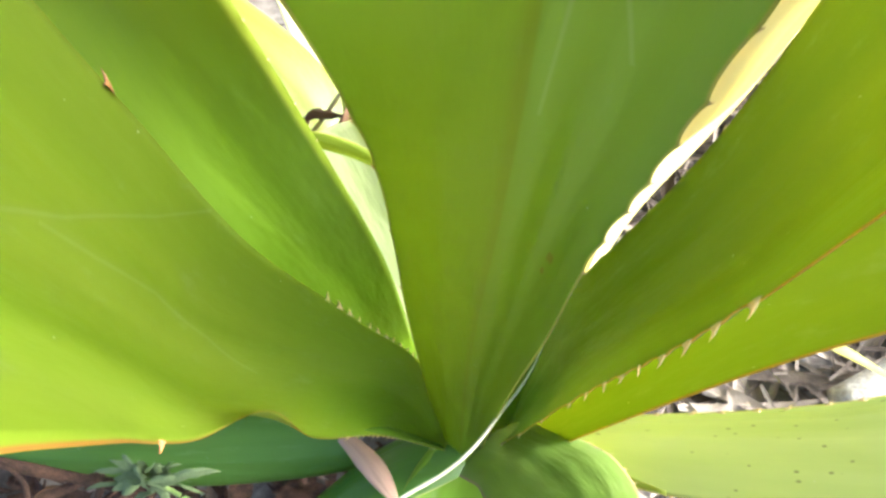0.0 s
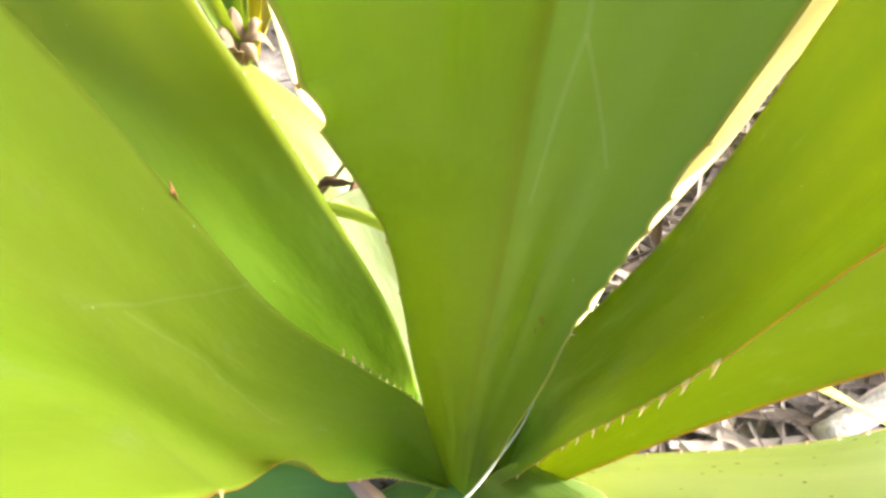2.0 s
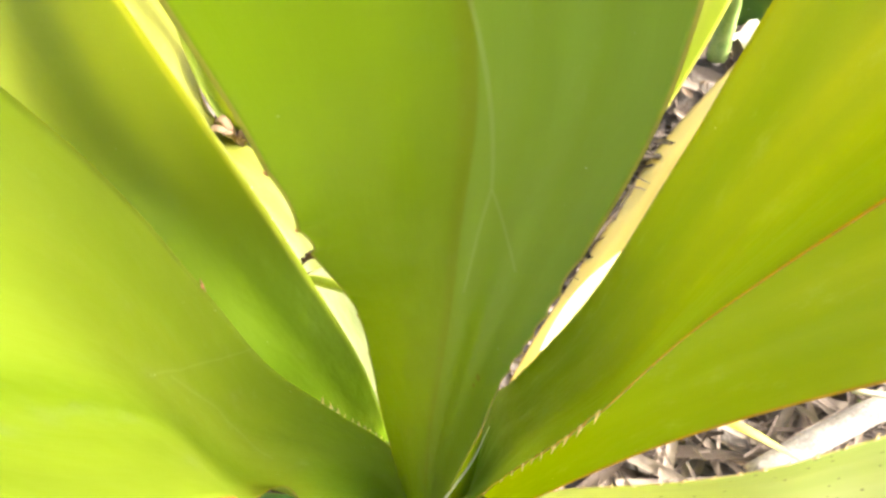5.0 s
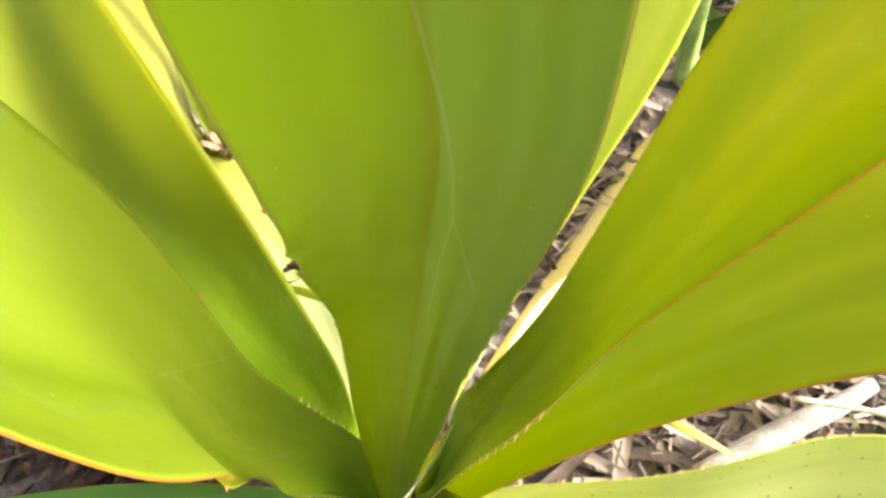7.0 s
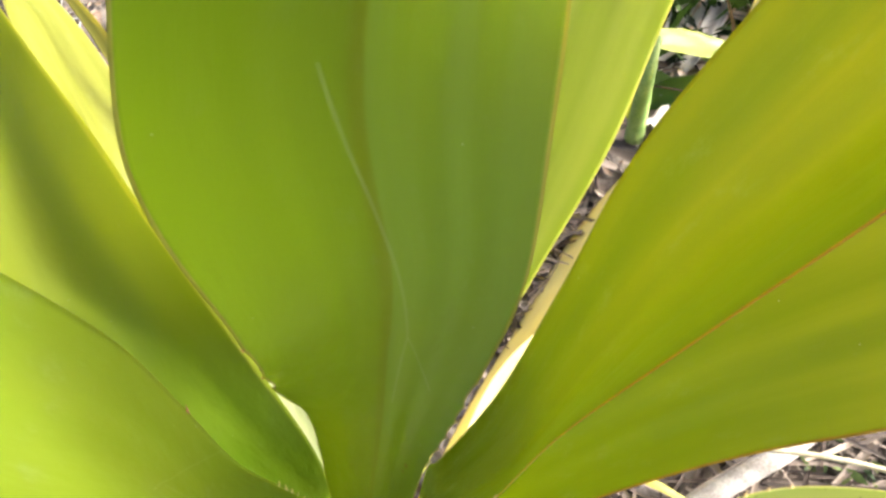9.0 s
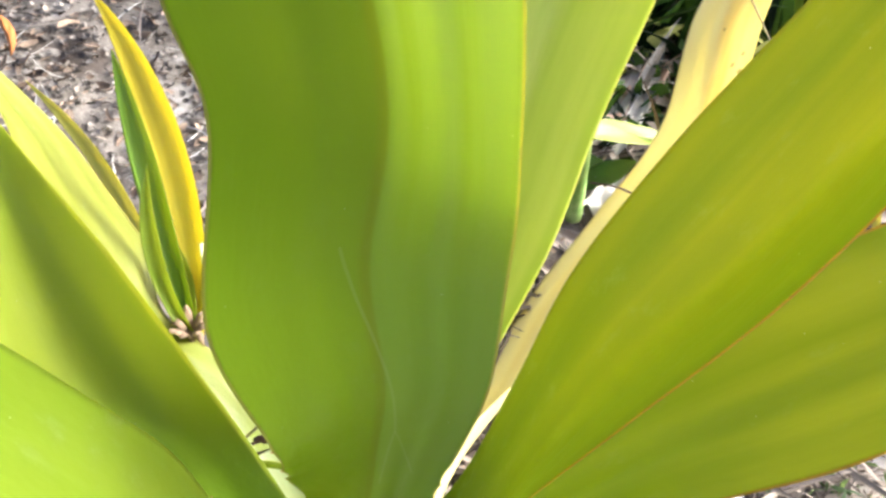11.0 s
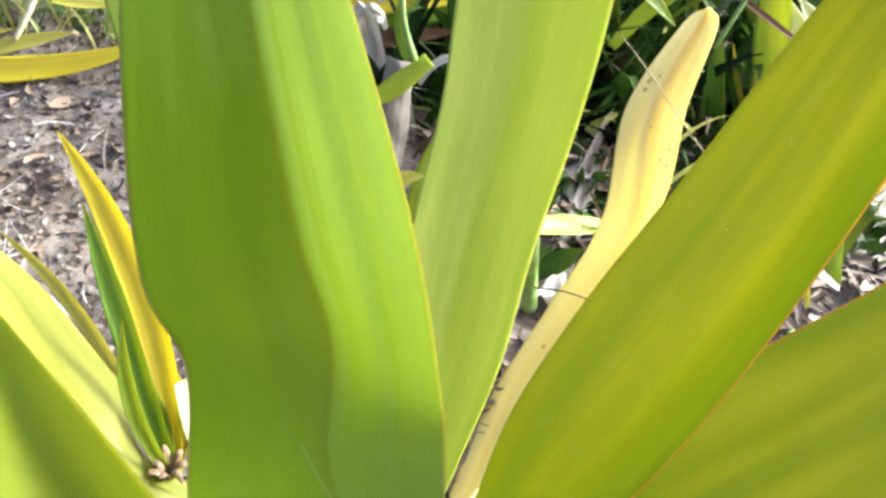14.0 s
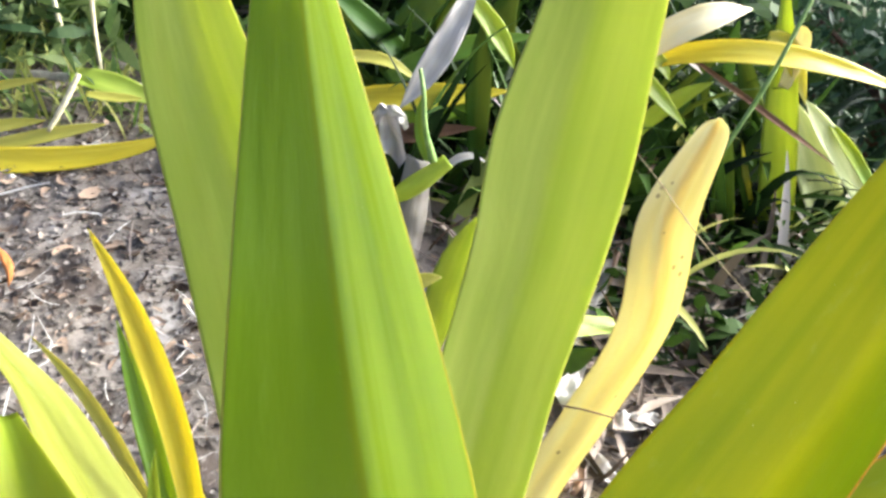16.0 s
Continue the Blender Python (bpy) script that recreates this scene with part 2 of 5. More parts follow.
GREEN_RED = leaf_material("leaf_red_edged", (0.13, 0.225, 0.004), (0.45, 0.44, 0.008), margin=(0.52, 0.27, 0.06), glow=(1.0, 0.95, 0.02), through=0.54, rough=0.4, shine=0.45, edge=0.484, specks=True, foot_tone=(0.45, 1.2, (0.045, 0.17, 0.004)), flank=(0.5, 0.85, (0.10, 0.24, 0.008)), solid=(0.05, 0.3), tint=0.34, bare=-1)
GREEN_SPREAD = leaf_material("leaf_spreading_green", (0.18, 0.275, 0.006), (0.44, 0.47, 0.03), margin=(0.50, 0.26, 0.05), glow=(1.0, 0.97, 0.04), through=0.5, rough=0.4, shine=0.45, edge=0.487, specks=True, foot_tone=(0.3, 0.9, (0.085, 0.22, 0.005)), tint=0.38)
GREEN_WAVY = leaf_material("leaf_wavy_edged", (0.12, 0.205, 0.006), (0.205, 0.28, 0.022), margin=(0.30, 0.12, 0.03), glow=(1.0, 0.95, 0.10), through=0.52, rough=0.40, shine=0.45, edge=0.4945, specks=True, pale_lines=CREASES, line_strength=0.15, bare=1, foot_tone=(0.05, 0.45, (0.105, 0.23, 0.008)))
GREEN_GREY = leaf_material("leaf_grey_green", (0.12, 0.20, 0.03), (0.24, 0.33, 0.07), margin=(0.30, 0.20, 0.12), glow=(0.9, 1.0, 0.15), through=0.25, rough=0.45, edge=0.485, specks=True)
# base colours raised to hold the backlight of the tall leaves
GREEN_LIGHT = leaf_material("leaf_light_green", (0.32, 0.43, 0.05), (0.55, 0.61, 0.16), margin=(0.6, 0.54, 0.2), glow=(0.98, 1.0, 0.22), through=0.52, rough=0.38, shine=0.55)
# paler green that puts the missing sunlight into the low leaf's colour
GREEN_SUN = leaf_material("leaf_painted_sun", (0.40, 0.50, 0.14), (0.60, 0.65, 0.30), margin=(0.6, 0.5, 0.16), glow=(1.0, 1.0, 0.35), specks=True, flecks=0.75)
GREEN_PALE = leaf_material("leaf_pale_green", (0.22, 0.34, 0.03), (0.40, 0.48, 0.08), margin=(0.5, 0.46, 0.15), glow=(1.0, 1.0, 0.2))
# whitish and cream tones: glare of direct sun painted as leaf colour
GREEN_WHITE_SUN = leaf_material("leaf_whitish_sun", (0.50, 0.56, 0.28), (0.70, 0.72, 0.46), margin=(0.8, 0.78, 0.5), glow=(1.0, 1.0, 0.6), through=0.45)
CREAM_SUN = leaf_material("leaf_cream_sun", (0.66, 0.68, 0.36), (0.78, 0.78, 0.50), margin=(0.8, 0.78, 0.5), glow=(1.0, 1.0, 0.8), through=0.45)
YELLOW_PALE = leaf_material("leaf_pale_yellow", (0.44, 0.45, 0.06), (0.62, 0.59, 0.16), margin=(0.62, 0.5, 0.15), glow=(1.0, 0.92, 0.25))
YELLOW_OLIVE = leaf_material("leaf_olive_yellow", (0.17, 0.20, 0.02), (0.32, 0.33, 0.06), margin=(0.5, 0.42, 0.12), glow=(1.0, 0.95, 0.2), through=0.35, specks=True, foot_tone=(0.1, 0.6, (0.20, 0.28, 0.03)))
YELLOW = leaf_material("leaf_yellow", (0.66, 0.55, 0.02), (0.82, 0.74, 0.08), margin=(0.5, 0.33, 0.03), glow=(1.0, 0.92, 0.12), spots=0.03)
# straw yellow raised near white to stand in for strong sun
STRAW = leaf_material("leaf_straw", (0.84, 0.74, 0.42), (0.90, 0.87, 0.70), margin=(0.66, 0.5, 0.2), glow=(1.0, 0.92, 0.5), spots=0.03, through=0.4)
STRAW_STREAK = leaf_material("leaf_straw_streaked", (0.87, 0.76, 0.33), (0.91, 0.87, 0.60), margin=(0.66, 0.5, 0.2), glow=(1.0, 0.95, 0.55), through=0.58, streak=(0.5, 0.2, (0.80, 0.52, 0.08)), scars=((0.15, 1.908, 0.014), (0.155, 1.875, 0.011), (0.69, 1.62, 0.012), (0.82, 1.59, 0.012), (0.27, 1.93, 0.008), (0.82, 1.65, 0.010), (0.6, 1.2, 0.009), (0.45, 1.75, 0.006), (0.3, 1.0, 0.008)))
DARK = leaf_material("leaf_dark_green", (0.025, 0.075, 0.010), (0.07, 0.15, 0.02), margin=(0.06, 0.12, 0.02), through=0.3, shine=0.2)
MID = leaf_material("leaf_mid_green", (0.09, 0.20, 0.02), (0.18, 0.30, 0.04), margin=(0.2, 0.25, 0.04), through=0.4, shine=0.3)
DRY_GREY = leaf_material("leaf_dry_grey", (0.36, 0.32, 0.29), (0.74, 0.71, 0.68), margin=(0.3, 0.25, 0.2), through=0.2, rough=0.85, shine=0.15, glow=(1.0, 0.95, 0.9))
DRY_ASH = leaf_material("leaf_dry_ash", (0.14, 0.12, 0.105), (0.38, 0.35, 0.32), margin=(0.2, 0.17, 0.14), through=0.1, rough=0.85, shine=0.15, glow=(1.0, 0.9, 0.8))
DRY_TAN = leaf_material("leaf_dry_tan", (0.20, 0.125, 0.08), (0.44, 0.32, 0.22), margin=(0.2, 0.13, 0.08), through=0.15, rough=0.8, shine=0.2, glow=(1.0, 0.85, 0.65))
DRY_PINK = leaf_material("leaf_dry_pink", (0.42, 0.26, 0.18), (0.62, 0.43, 0.33), margin=(0.4, 0.25, 0.16), through=0.2, rough=0.7, glow=(1.0, 0.8, 0.65))
DRY_RUST = leaf_material("leaf_dry_rust", (0.38, 0.12, 0.03), (0.60, 0.24, 0.06), margin=(0.3, 0.1, 0.03), through=0.2, rough=0.7, glow=(1.0, 0.6, 0.3))
DRY_BROWN = leaf_material("leaf_dry_brown", (0.07, 0.035, 0.02), (0.20, 0.11, 0.065), margin=(0.08, 0.045, 0.025), through=0.1, rough=0.8, shine=0.2, glow=(1.0, 0.8, 0.6))
THORN = plain_material("thorn", (0.70, 0.50, 0.18), (0.86, 0.74, 0.42), rough=0.35, scale=300, relief=0.1, lit=0.5)
THORN_RED = plain_material("thorn_red", (0.35, 0.10, 0.03), (0.60, 0.30, 0.12), rough=0.4, scale=300, relief=0.1)
def ground_material(name, a, b, grass_a, grass_b):
    """Crumbly soil that gives way to dull, patchy grass some metres out."""
    m = Nodes(name)
    where = m.node("ShaderNodeTexCoord").outputs["Object"]
    coarse, fine, patch = m.noise(where, 14.0, 4.0), m.noise(where, 126.0, 3.0, 0.7), m.noise(where, 1.1, 5.0, 0.65)
    tone = m.math("ADD", m.math("MULTIPLY", coarse, 0.6), m.math("MULTIPLY", fine, 0.4))
    soil = m.mix(m.span(tone, 0.35, 0.65), a, b)
    ash = m.noise(where, 5.5, 5.0, 0.65)
    soil = m.mix(m.span(ash, 0.54, 0.68, 0.0, 0.75), soil, (0.43, 0.40, 0.385))
    soil = m.mix(m.span(m.noise(where, 8.0, 4.0, 0.6), 0.52, 0.64, 0.0, 0.7), soil, (0.055, 0.036, 0.026))
    grass = m.mix(m.span(m.noise(where, 30.0, 5.0, 0.7), 0.3, 0.7), grass_a, grass_b)
    split = m.node("ShaderNodeSeparateXYZ")
    m.plug(split.inputs[0], where)
    dx, dy = m.math("SUBTRACT", split.outputs[0], 0.0), m.math("SUBTRACT", split.outputs[1], 1.0)
    away = m.math("SQRT", m.math("ADD", m.math("MULTIPLY", dx, dx), m.math("MULTIPLY", dy, dy)))
    away = m.math("ADD", away, m.math("MULTIPLY", m.math("SUBTRACT", patch, 0.5), 3.0))
    m.plug(m.bsdf.inputs["Base Color"], m.mix(m.span(away, 1.7, 3.0), soil, grass))
    m.bsdf.inputs["Roughness"].default_value = 0.95
    m.plug(m.bsdf.inputs["Normal"], m.bump(m.math("ADD", coarse, fine), 0.6, 0.003))
    return m.mat


SOIL = ground_material("soil", (0.07, 0.058, 0.048), (0.25, 0.215, 0.19), (0.03, 0.042, 0.012), (0.11, 0.115, 0.045))
LITTER = plain_material("litter", (0.05, 0.032, 0.022), (0.36, 0.29, 0.24), rough=0.85, scale=30, relief=0.5, island=0.75)
SOIL_CRUMB = plain_material("soil_crumb", (0.07, 0.056, 0.047), (0.30, 0.265, 0.24), rough=0.95, scale=60, relief=0.6, island=0.5)
BLEACHED = plain_material("bleached_stem", (0.30, 0.27, 0.25), (0.62, 0.60, 0.57), rough=0.9, scale=40, relief=0.4, island=0.5, shine=0.1)
CREAM_STRAW = plain_material("cream_straw", (0.62, 0.60, 0.36), (0.78, 0.74, 0.52), rough=0.5, scale=120, relief=0.2)
CLOD = plain_material("clod", (0.07, 0.056, 0.047), (0.30, 0.265, 0.24), rough=0.95, scale=60, relief=0.8, island=0.35, shine=0.1)
CHAFF = plain_material("chaff", (0.05, 0.03, 0.02), (0.36, 0.26, 0.19), rough=0.9, scale=30, relief=0.5, island=0.7)
WOOD_GREY = plain_material("weathered_wood", (0.26, 0.23, 0.21), (0.60, 0.56, 0.52), rough=0.85, scale=30, relief=0.7)
BARK = plain_material("dark_bark", (0.025, 0.013, 0.008), (0.15, 0.075, 0.045), rough=0.9, scale=90, relief=1.0)
STALK = plain_material("green_stalk", (0.16, 0.28, 0.06), (0.32, 0.44, 0.14), rough=0.5, scale=40, relief=0.2)
STRAW_STALK = plain_material("straw_stalk", (0.50, 0.42, 0.24), (0.78, 0.72, 0.50), rough=0.6, scale=60, relief=0.3)
STALK_DRY = plain_material("dry_stalk", (0.20, 0.15, 0.07), (0.40, 0.32, 0.18), rough=0.7, scale=60, relief=0.3)
WEED = plain_material("weed_leaf", (0.035, 0.075, 0.018), (0.19, 0.25, 0.075), rough=0.6, scale=50, relief=0.3, island=0.6, lit=0.35)
WEED_GREY = plain_material("wilted_leaf", (0.12, 0.18, 0.07), (0.29, 0.37, 0.165), rough=0.8, scale=80, relief=0.6, island=0.5, lit=0.2)
# near-black, so the thicket's inner shade is part of the leaf colour
BUSH_SHADE = plain_material("bush_leaf_shade", (0.005, 0.012, 0.003), (0.05, 0.095, 0.013), rough=0.6, scale=9, relief=0.2, island=0.75, lit=0.25, shine=0.15)
STRAP_LIGHT = plain_material("light_strap", (0.10, 0.19, 0.02), (0.55, 0.55, 0.16), rough=0.5, scale=12, relief=0.2, island=0.8, lit=0.35)
STRAP_DRY = plain_material("dry_strap", (0.10, 0.06, 0.035), (0.48, 0.43, 0.38), rough=0.8, scale=20, relief=0.4, island=0.8, lit=0.1)
TREE = plain_material("tree_leaf", (0.02, 0.05, 0.022), (0.10, 0.17, 0.07), rough=0.6, scale=2, relief=0.2, island=0.6, lit=0.25)


# ---- building helpers ----
def thing(name, at, label, category, group="", kind=""):
    ob = new(name)
    ob.location = at
    ob.empty_display_size = 0.05
    return tagged(ob, label, category, group, kind)


def finish(name, mesh, material, parent=None, label=""):
    mesh.materials.append(material)
    ob = new(name, mesh)
    if parent is not None:
        ob.parent = parent
        up = parent
        place = Vector((0, 0, 0))
        while up is not None:
            place += up.location
            up = up.parent
        ob.matrix_parent_inverse = Matrix.Translation(-place)
    if label:
        ob["label"] = label
    return ob


def part(name, bm, material, parent, label=""):
    mesh = bpy.data.meshes.new(name)
    bm.to_mesh(mesh)
    bm.free()
    for p in mesh.polygons:
        p.use_smooth = True
    return finish(name, mesh, material, parent, label)


def spline(rows, n):
    """A smooth curve through the rows (any number of columns), n samples long."""
    c = np.array(rows, float)
    c = np.vstack([2 * c[0] - c[1], c, 2 * c[-1] - c[-2]])
    u = np.linspace(0, len(rows) - 1, n)
    i = np.minimum(u.astype(int), len(rows) - 2)
    f = (u - i)[:, None]
    a, b, d, e = c[i], c[i + 1], c[i + 2], c[i + 3]
    return 0.5 * (2 * b + (d - a) * f + (2 * a - 5 * b + 4 * d - e) * f**2 + (3 * b - a - 3 * d + e) * f**3)


def unit(v):
    return v / (np.linalg.norm(v, axis=-1, keepdims=True) + 1e-12)


class Blade:
    """The surface of a leaf from stations along it: place, the way to its right edge, and how deep its channel is; scallop: teeth along an edge and how deep the bay after each is."""

    def __init__(self, rows, along=72, across=20, thick=0.0024, curve=1.7, ribs=0.012, sway=0.03, seed=0, ripple=(), keel=0.0, pleats=(), scallop=()):
        s = spline(rows, along)
        self.c, self.l, self.s = s[:, :3], s[:, 3:6], s[:, 6]
        self.t = unit(np.gradient(self.c, axis=0))
        self.n = unit(np.cross(self.l, self.t))
        self.w = np.linalg.norm(self.l, axis=1)
        self.along, self.across, self.thick = along, across, thick
        self.curve, self.ribs, self.sway, self.seed, self.ripple, self.pleats, self.scallop = curve, ribs, sway, seed, ripple, pleats, scallop
        length = np.r_[0, np.cumsum(np.linalg.norm(np.diff(self.c, axis=0), axis=1))]
        self.length, self.v = length[-1], length / length[-1]
        self.fold = np.interp(self.v, *zip(*keel)) if isinstance(keel, tuple) else np.full(along, keel)

    def point(self, i, a):
        k = self.fold[i]
        b = (a - k) / (1 - k if a > k else 1 + k)
        deep = -self.s[i] * self.w[i] * (1 - (b * b + 0.004) ** (self.curve / 2))
        rib = self.ribs * self.w[i] * math.cos(a * 13.0 + 0.6 * self.seed) * (1 - a * a)
        sway = self.sway * self.w[i] * noise.noise((self.v[i] * 7.0, a * 1.2, self.seed * 3.7 + 0.5))
        for at, wide, height in self.pleats:
            at += 0.02 * math.sin(self.v[i] * 5 + at * 9)
            rib += min(1.0, self.v[i] / 0.4) * height * self.w[i] * (math.hypot(max(0.0, 1 - abs(a - at) / wide), 0.12) - 0.12)
        across = self.l[i] * a
        for side, v0, size, height in self.ripple:
            near = max(0.0, a * side) ** 3 * math.exp(-(((self.v[i] - v0) / size) ** 2))
            across = across - unit(self.l[i]) * side * height * near + self.n[i] * 0.3 * height * near
        for side, teeth in self.scallop:
            for (v0, bay), (v1, _) in zip(teeth, teeth[1:]):
                if v0 < self.v[i] < v1 and a * side > 0:
                    lobe = bay * math.sin(math.pi * (self.v[i] - v0) / (v1 - v0)) ** 0.7 * (a * side) ** 8
                    across = across - unit(self.l[i]) * side * lobe + self.n[i] * 0.4 * lobe
        return self.c[i] + across + self.n[i] * (deep + rib + sway)

    def mesh(self, name="leaf"):
        k = self.across + 1
        verts, uvs = [], []
        for face in (0, 1):
            for i in range(self.along):
                for j in range(k):
                    a = 2 * j / self.across - 1
                    a = math.copysign(abs(a) ** 0.85, a)
                    p = self.point(i, a)
                    if face:
                        p = p - self.n[i] * self.thick * (1.12 - 0.9 * abs(a) ** 5) * min(1.0, self.w[i] / 0.02 + 0.15)
                    verts.append(p)
                    uvs.append((0.5 + a / 2, self.v[i] * self.length * 1.6))
        m = self.along * k
        faces = []
        for i in range(self.along - 1):
            for j in range(self.across):
                q = i * k + j
                faces.append((q, q + 1, q + k + 1, q + k))
                faces.append((m + q, m + q + k, m + q + k + 1, m + q + 1))
            for j in (0, self.across):
                q = i * k + j
                f = (q, q + k, m + q + k, m + q)
                faces.append(f if j == 0 else f[::-1])
        for i in (0, self.along - 1):
            for j in range(self.across):
                q = i * k + j
                f = (q, m + q, m + q + 1, q + 1)
                faces.append(f if i == 0 else f[::-1])
        mesh = bpy.data.meshes.new(name)
        mesh.from_pydata([tuple(p) for p in verts], [], faces)
        layer = mesh.uv_layers.new(name="UVMap")
        flat = np.array([uvs[loop.vertex_index] for loop in mesh.loops], np.float32).ravel()
        layer.data.foreach_set("uv", flat)
        mesh.polygons.foreach_set("use_smooth", [True] * len(mesh.polygons))
        mesh.update()
        return mesh

    def edge(self, v, side):
        i = min(self.along - 2, max(1, int(round(np.interp(v, self.v, np.arange(self.along))))))
        f = np.interp(v, self.v, np.arange(self.along)) - i
        step = (self.point(i + 1, side) - self.point(i - 1, side)) / 2
        return self.point(i, side) + step * f, unit(step), unit(self.l[i] * side), self.n[i]


def thorn_mesh(name, material):
    """A hooked thorn, 1 high along z, bent towards x, on a broad foot."""
    bm = bmesh.new()
    rings = []
    for h, wide, deep, lean in ((-0.15, 0.85, 0.18, 0.0), (0.06, 0.6, 0.16, 0.02), (0.26, 0.36, 0.13, 0.1), (0.5, 0.2, 0.1, 0.3), (0.72, 0.09, 0.06, 0.58)):
        rings.append([bm.verts.new((lean + wide * math.cos(q), deep * math.sin(q), h)) for q in (0, 1.05, 2.09, 3.14, 4.19, 5.24)])
    tip = bm.verts.new((0.95, 0, 0.86))
    for a, b in zip(rings, rings[1:]):
        for k in range(6):
            bm.faces.new((a[k], a[(k + 1) % 6], b[(k + 1) % 6], b[k]))
    for k in range(6):
        bm.faces.new((rings[-1][k], rings[-1][(k + 1) % 6], tip))
    mesh = bpy.data.meshes.new(name)
    bm.to_mesh(mesh)
    bm.free()
    for p in mesh.polygons:
        p.use_smooth = True
    mesh.materials.append(material)
    return mesh


THORN_MESH = thorn_mesh("thorn", THORN)
THORN_RED_MESH = thorn_mesh("thorn_red", THORN_RED)


def add_thorns(leaf_ob, blade, side, start, stop, gap, size, grow=1.0, mesh=THORN_MESH, bend=1.0, rng=None):
    """Thorns as parts of a leaf along one edge; gap in metres, growing towards the tip."""
    rng = rng or random.Random(5)
    v = start
    while v < stop:
        p, along, out, up = blade.edge(v, side)
        along = along * bend
        ob = new("thorn", mesh)
        ob.parent = leaf_ob
        x, z = Vector(along), Vector(out)
        y = z.cross(x).normalized()
        x = y.cross(z).normalized()
        s = size * rng.uniform(0.8, 1.15) * (1 + (grow - 1) * (v - start) / max(1e-6, stop - start))
        turn = Matrix((x, y, z)).transposed().to_4x4() @ Matrix.Rotation(rng.uniform(-0.25, 0.25), 4, "Z")
        ob.matrix_basis = Matrix.Translation(Vector(p) - Vector(out) * s * 0.05) @ turn @ Matrix.Diagonal((s, s, s, 1))
        v += gap * rng.uniform(0.85, 1.2) * (1 + (grow - 1) * (v - start) / max(1e-6, stop - start)) / blade.length


def thorns_at(leaf_ob, blade, side, teeth, first, last, mesh=THORN_MESH, bend=1.0):
    """One thorn on each listed tooth, from the first size to the last."""
    for k, (v, _) in enumerate(teeth):
        size = first + (last - first) * k / (len(teeth) - 1)
        add_thorns(leaf_ob, blade, side, v, v + 1e-4, 0.05, size, 1.0, mesh, bend, random.Random(k))


def leaf(plant, rows, material, label="", **shape):
    blade = Blade(rows, **shape)
    return finish("leaf", blade.mesh(), material, plant, label), blade


def strap_rows(root, mid, tip, width, side=(1, 0, 0), channel=0.3, blunt=0.0, twist=0.0, foot=0.55, n=7):
    """Stations of a plain strap leaf that passes root, mid and tip; width: half its greatest width."""
    root, mid, tip, side = (np.array(v, float) for v in (root, mid, tip, side))
    knee = 2 * mid - (root + tip) / 2
    rows = []
    for k in range(n):
        u = k / (n - 1)
        c = (1 - u) ** 2 * root + 2 * u * (1 - u) * knee + u * u * tip
        t = unit(2 * (1 - u) * (knee - root) + 2 * u * (tip - knee))
        l = unit(side - t * (side @ t))
        if twist:
            n_ = np.cross(l, t)
            q = radians(twist) * u
            l = l * math.cos(q) + n_ * math.sin(q)
        w = width * float(np.interp(u, (0, 0.2, 0.45, 0.7, 0.9, 1), (foot, 0.8, 1, 0.85, 0.4 + 0.4 * blunt, 0.04 + 0.6 * blunt)))
        rows.append((*c, *(l * w), channel))
    return rows


def strap(plant, material, root, mid, tip, width, side=(1, 0, 0), label="", thick=0.0018, along=28, across=8, seed=0, sway=0.12, channel=0.3, scallop=(), **more):
    return leaf(plant, strap_rows(root, mid, tip, width, side, channel, **more), material, label, along=along, across=across, thick=thick, seed=seed, sway=sway, ribs=0.02, scallop=scallop)


def tube(points, radii, n=36, sides=7):
    """A round, tapering stem along a smooth curve."""
    s = spline([(*p, r) for p, r in zip(points, radii)], n)
    c, r = s[:, :3], s[:, 3]
    t = unit(np.gradient(c, axis=0))
    bm = bmesh.new()
    rings = []
    for p, d, q in zip(c, t, r):
        a = unit(np.cross(d, (0.31, 0.17, 0.93)))
        b = np.cross(d, a)
        rings.append([bm.verts.new(p + q * (a * math.cos(6.2832 * k / sides) + b * math.sin(6.2832 * k / sides))) for k in range(sides)])
    for x, y in zip(rings, rings[1:]):
        for k in range(sides):
            bm.faces.new((x[k], x[(k + 1) % sides], y[(k + 1) % sides], y[k]))
    bm.faces.new(rings[0][::-1])
    bm.faces.new(rings[-1])
    return bm


def lone(name, bm, material, label, category, group="", kind=""):
    """A thing of one mesh."""
    return tagged(part(name, bm, material, None), label, category, group, kind)


# ---- ground ----
def ground_z(x, y):
    """A slope that rises away to the back and the left, and falls off far to the right."""
    z = -0.05 + 0.13 * (min(y, 2.6) - 0.3) - 0.10 * (max(-1.6, min(x, 1.4)) - 0.45)
    if x > 1.4:
        z -= 0.55 * min(x - 1.4, 6.0) * (0.4 + 0.6 * min(1.0, (x - 1.4) / 1.5))
    return z


def ground_rough(x, y):
    near = max(0.0, min(1.0, (1.95 - math.hypot(x, y - 1.2)) / 0.5))
    return ground_z(x, y) + near * (0.022 * noise.noise((x * 4, y * 4, 0.3)) + 0.014 * noise.noise((x * 13, y * 13, 1.7)) + 0.007 * noise.noise((x * 37, y * 37, 2.9)))


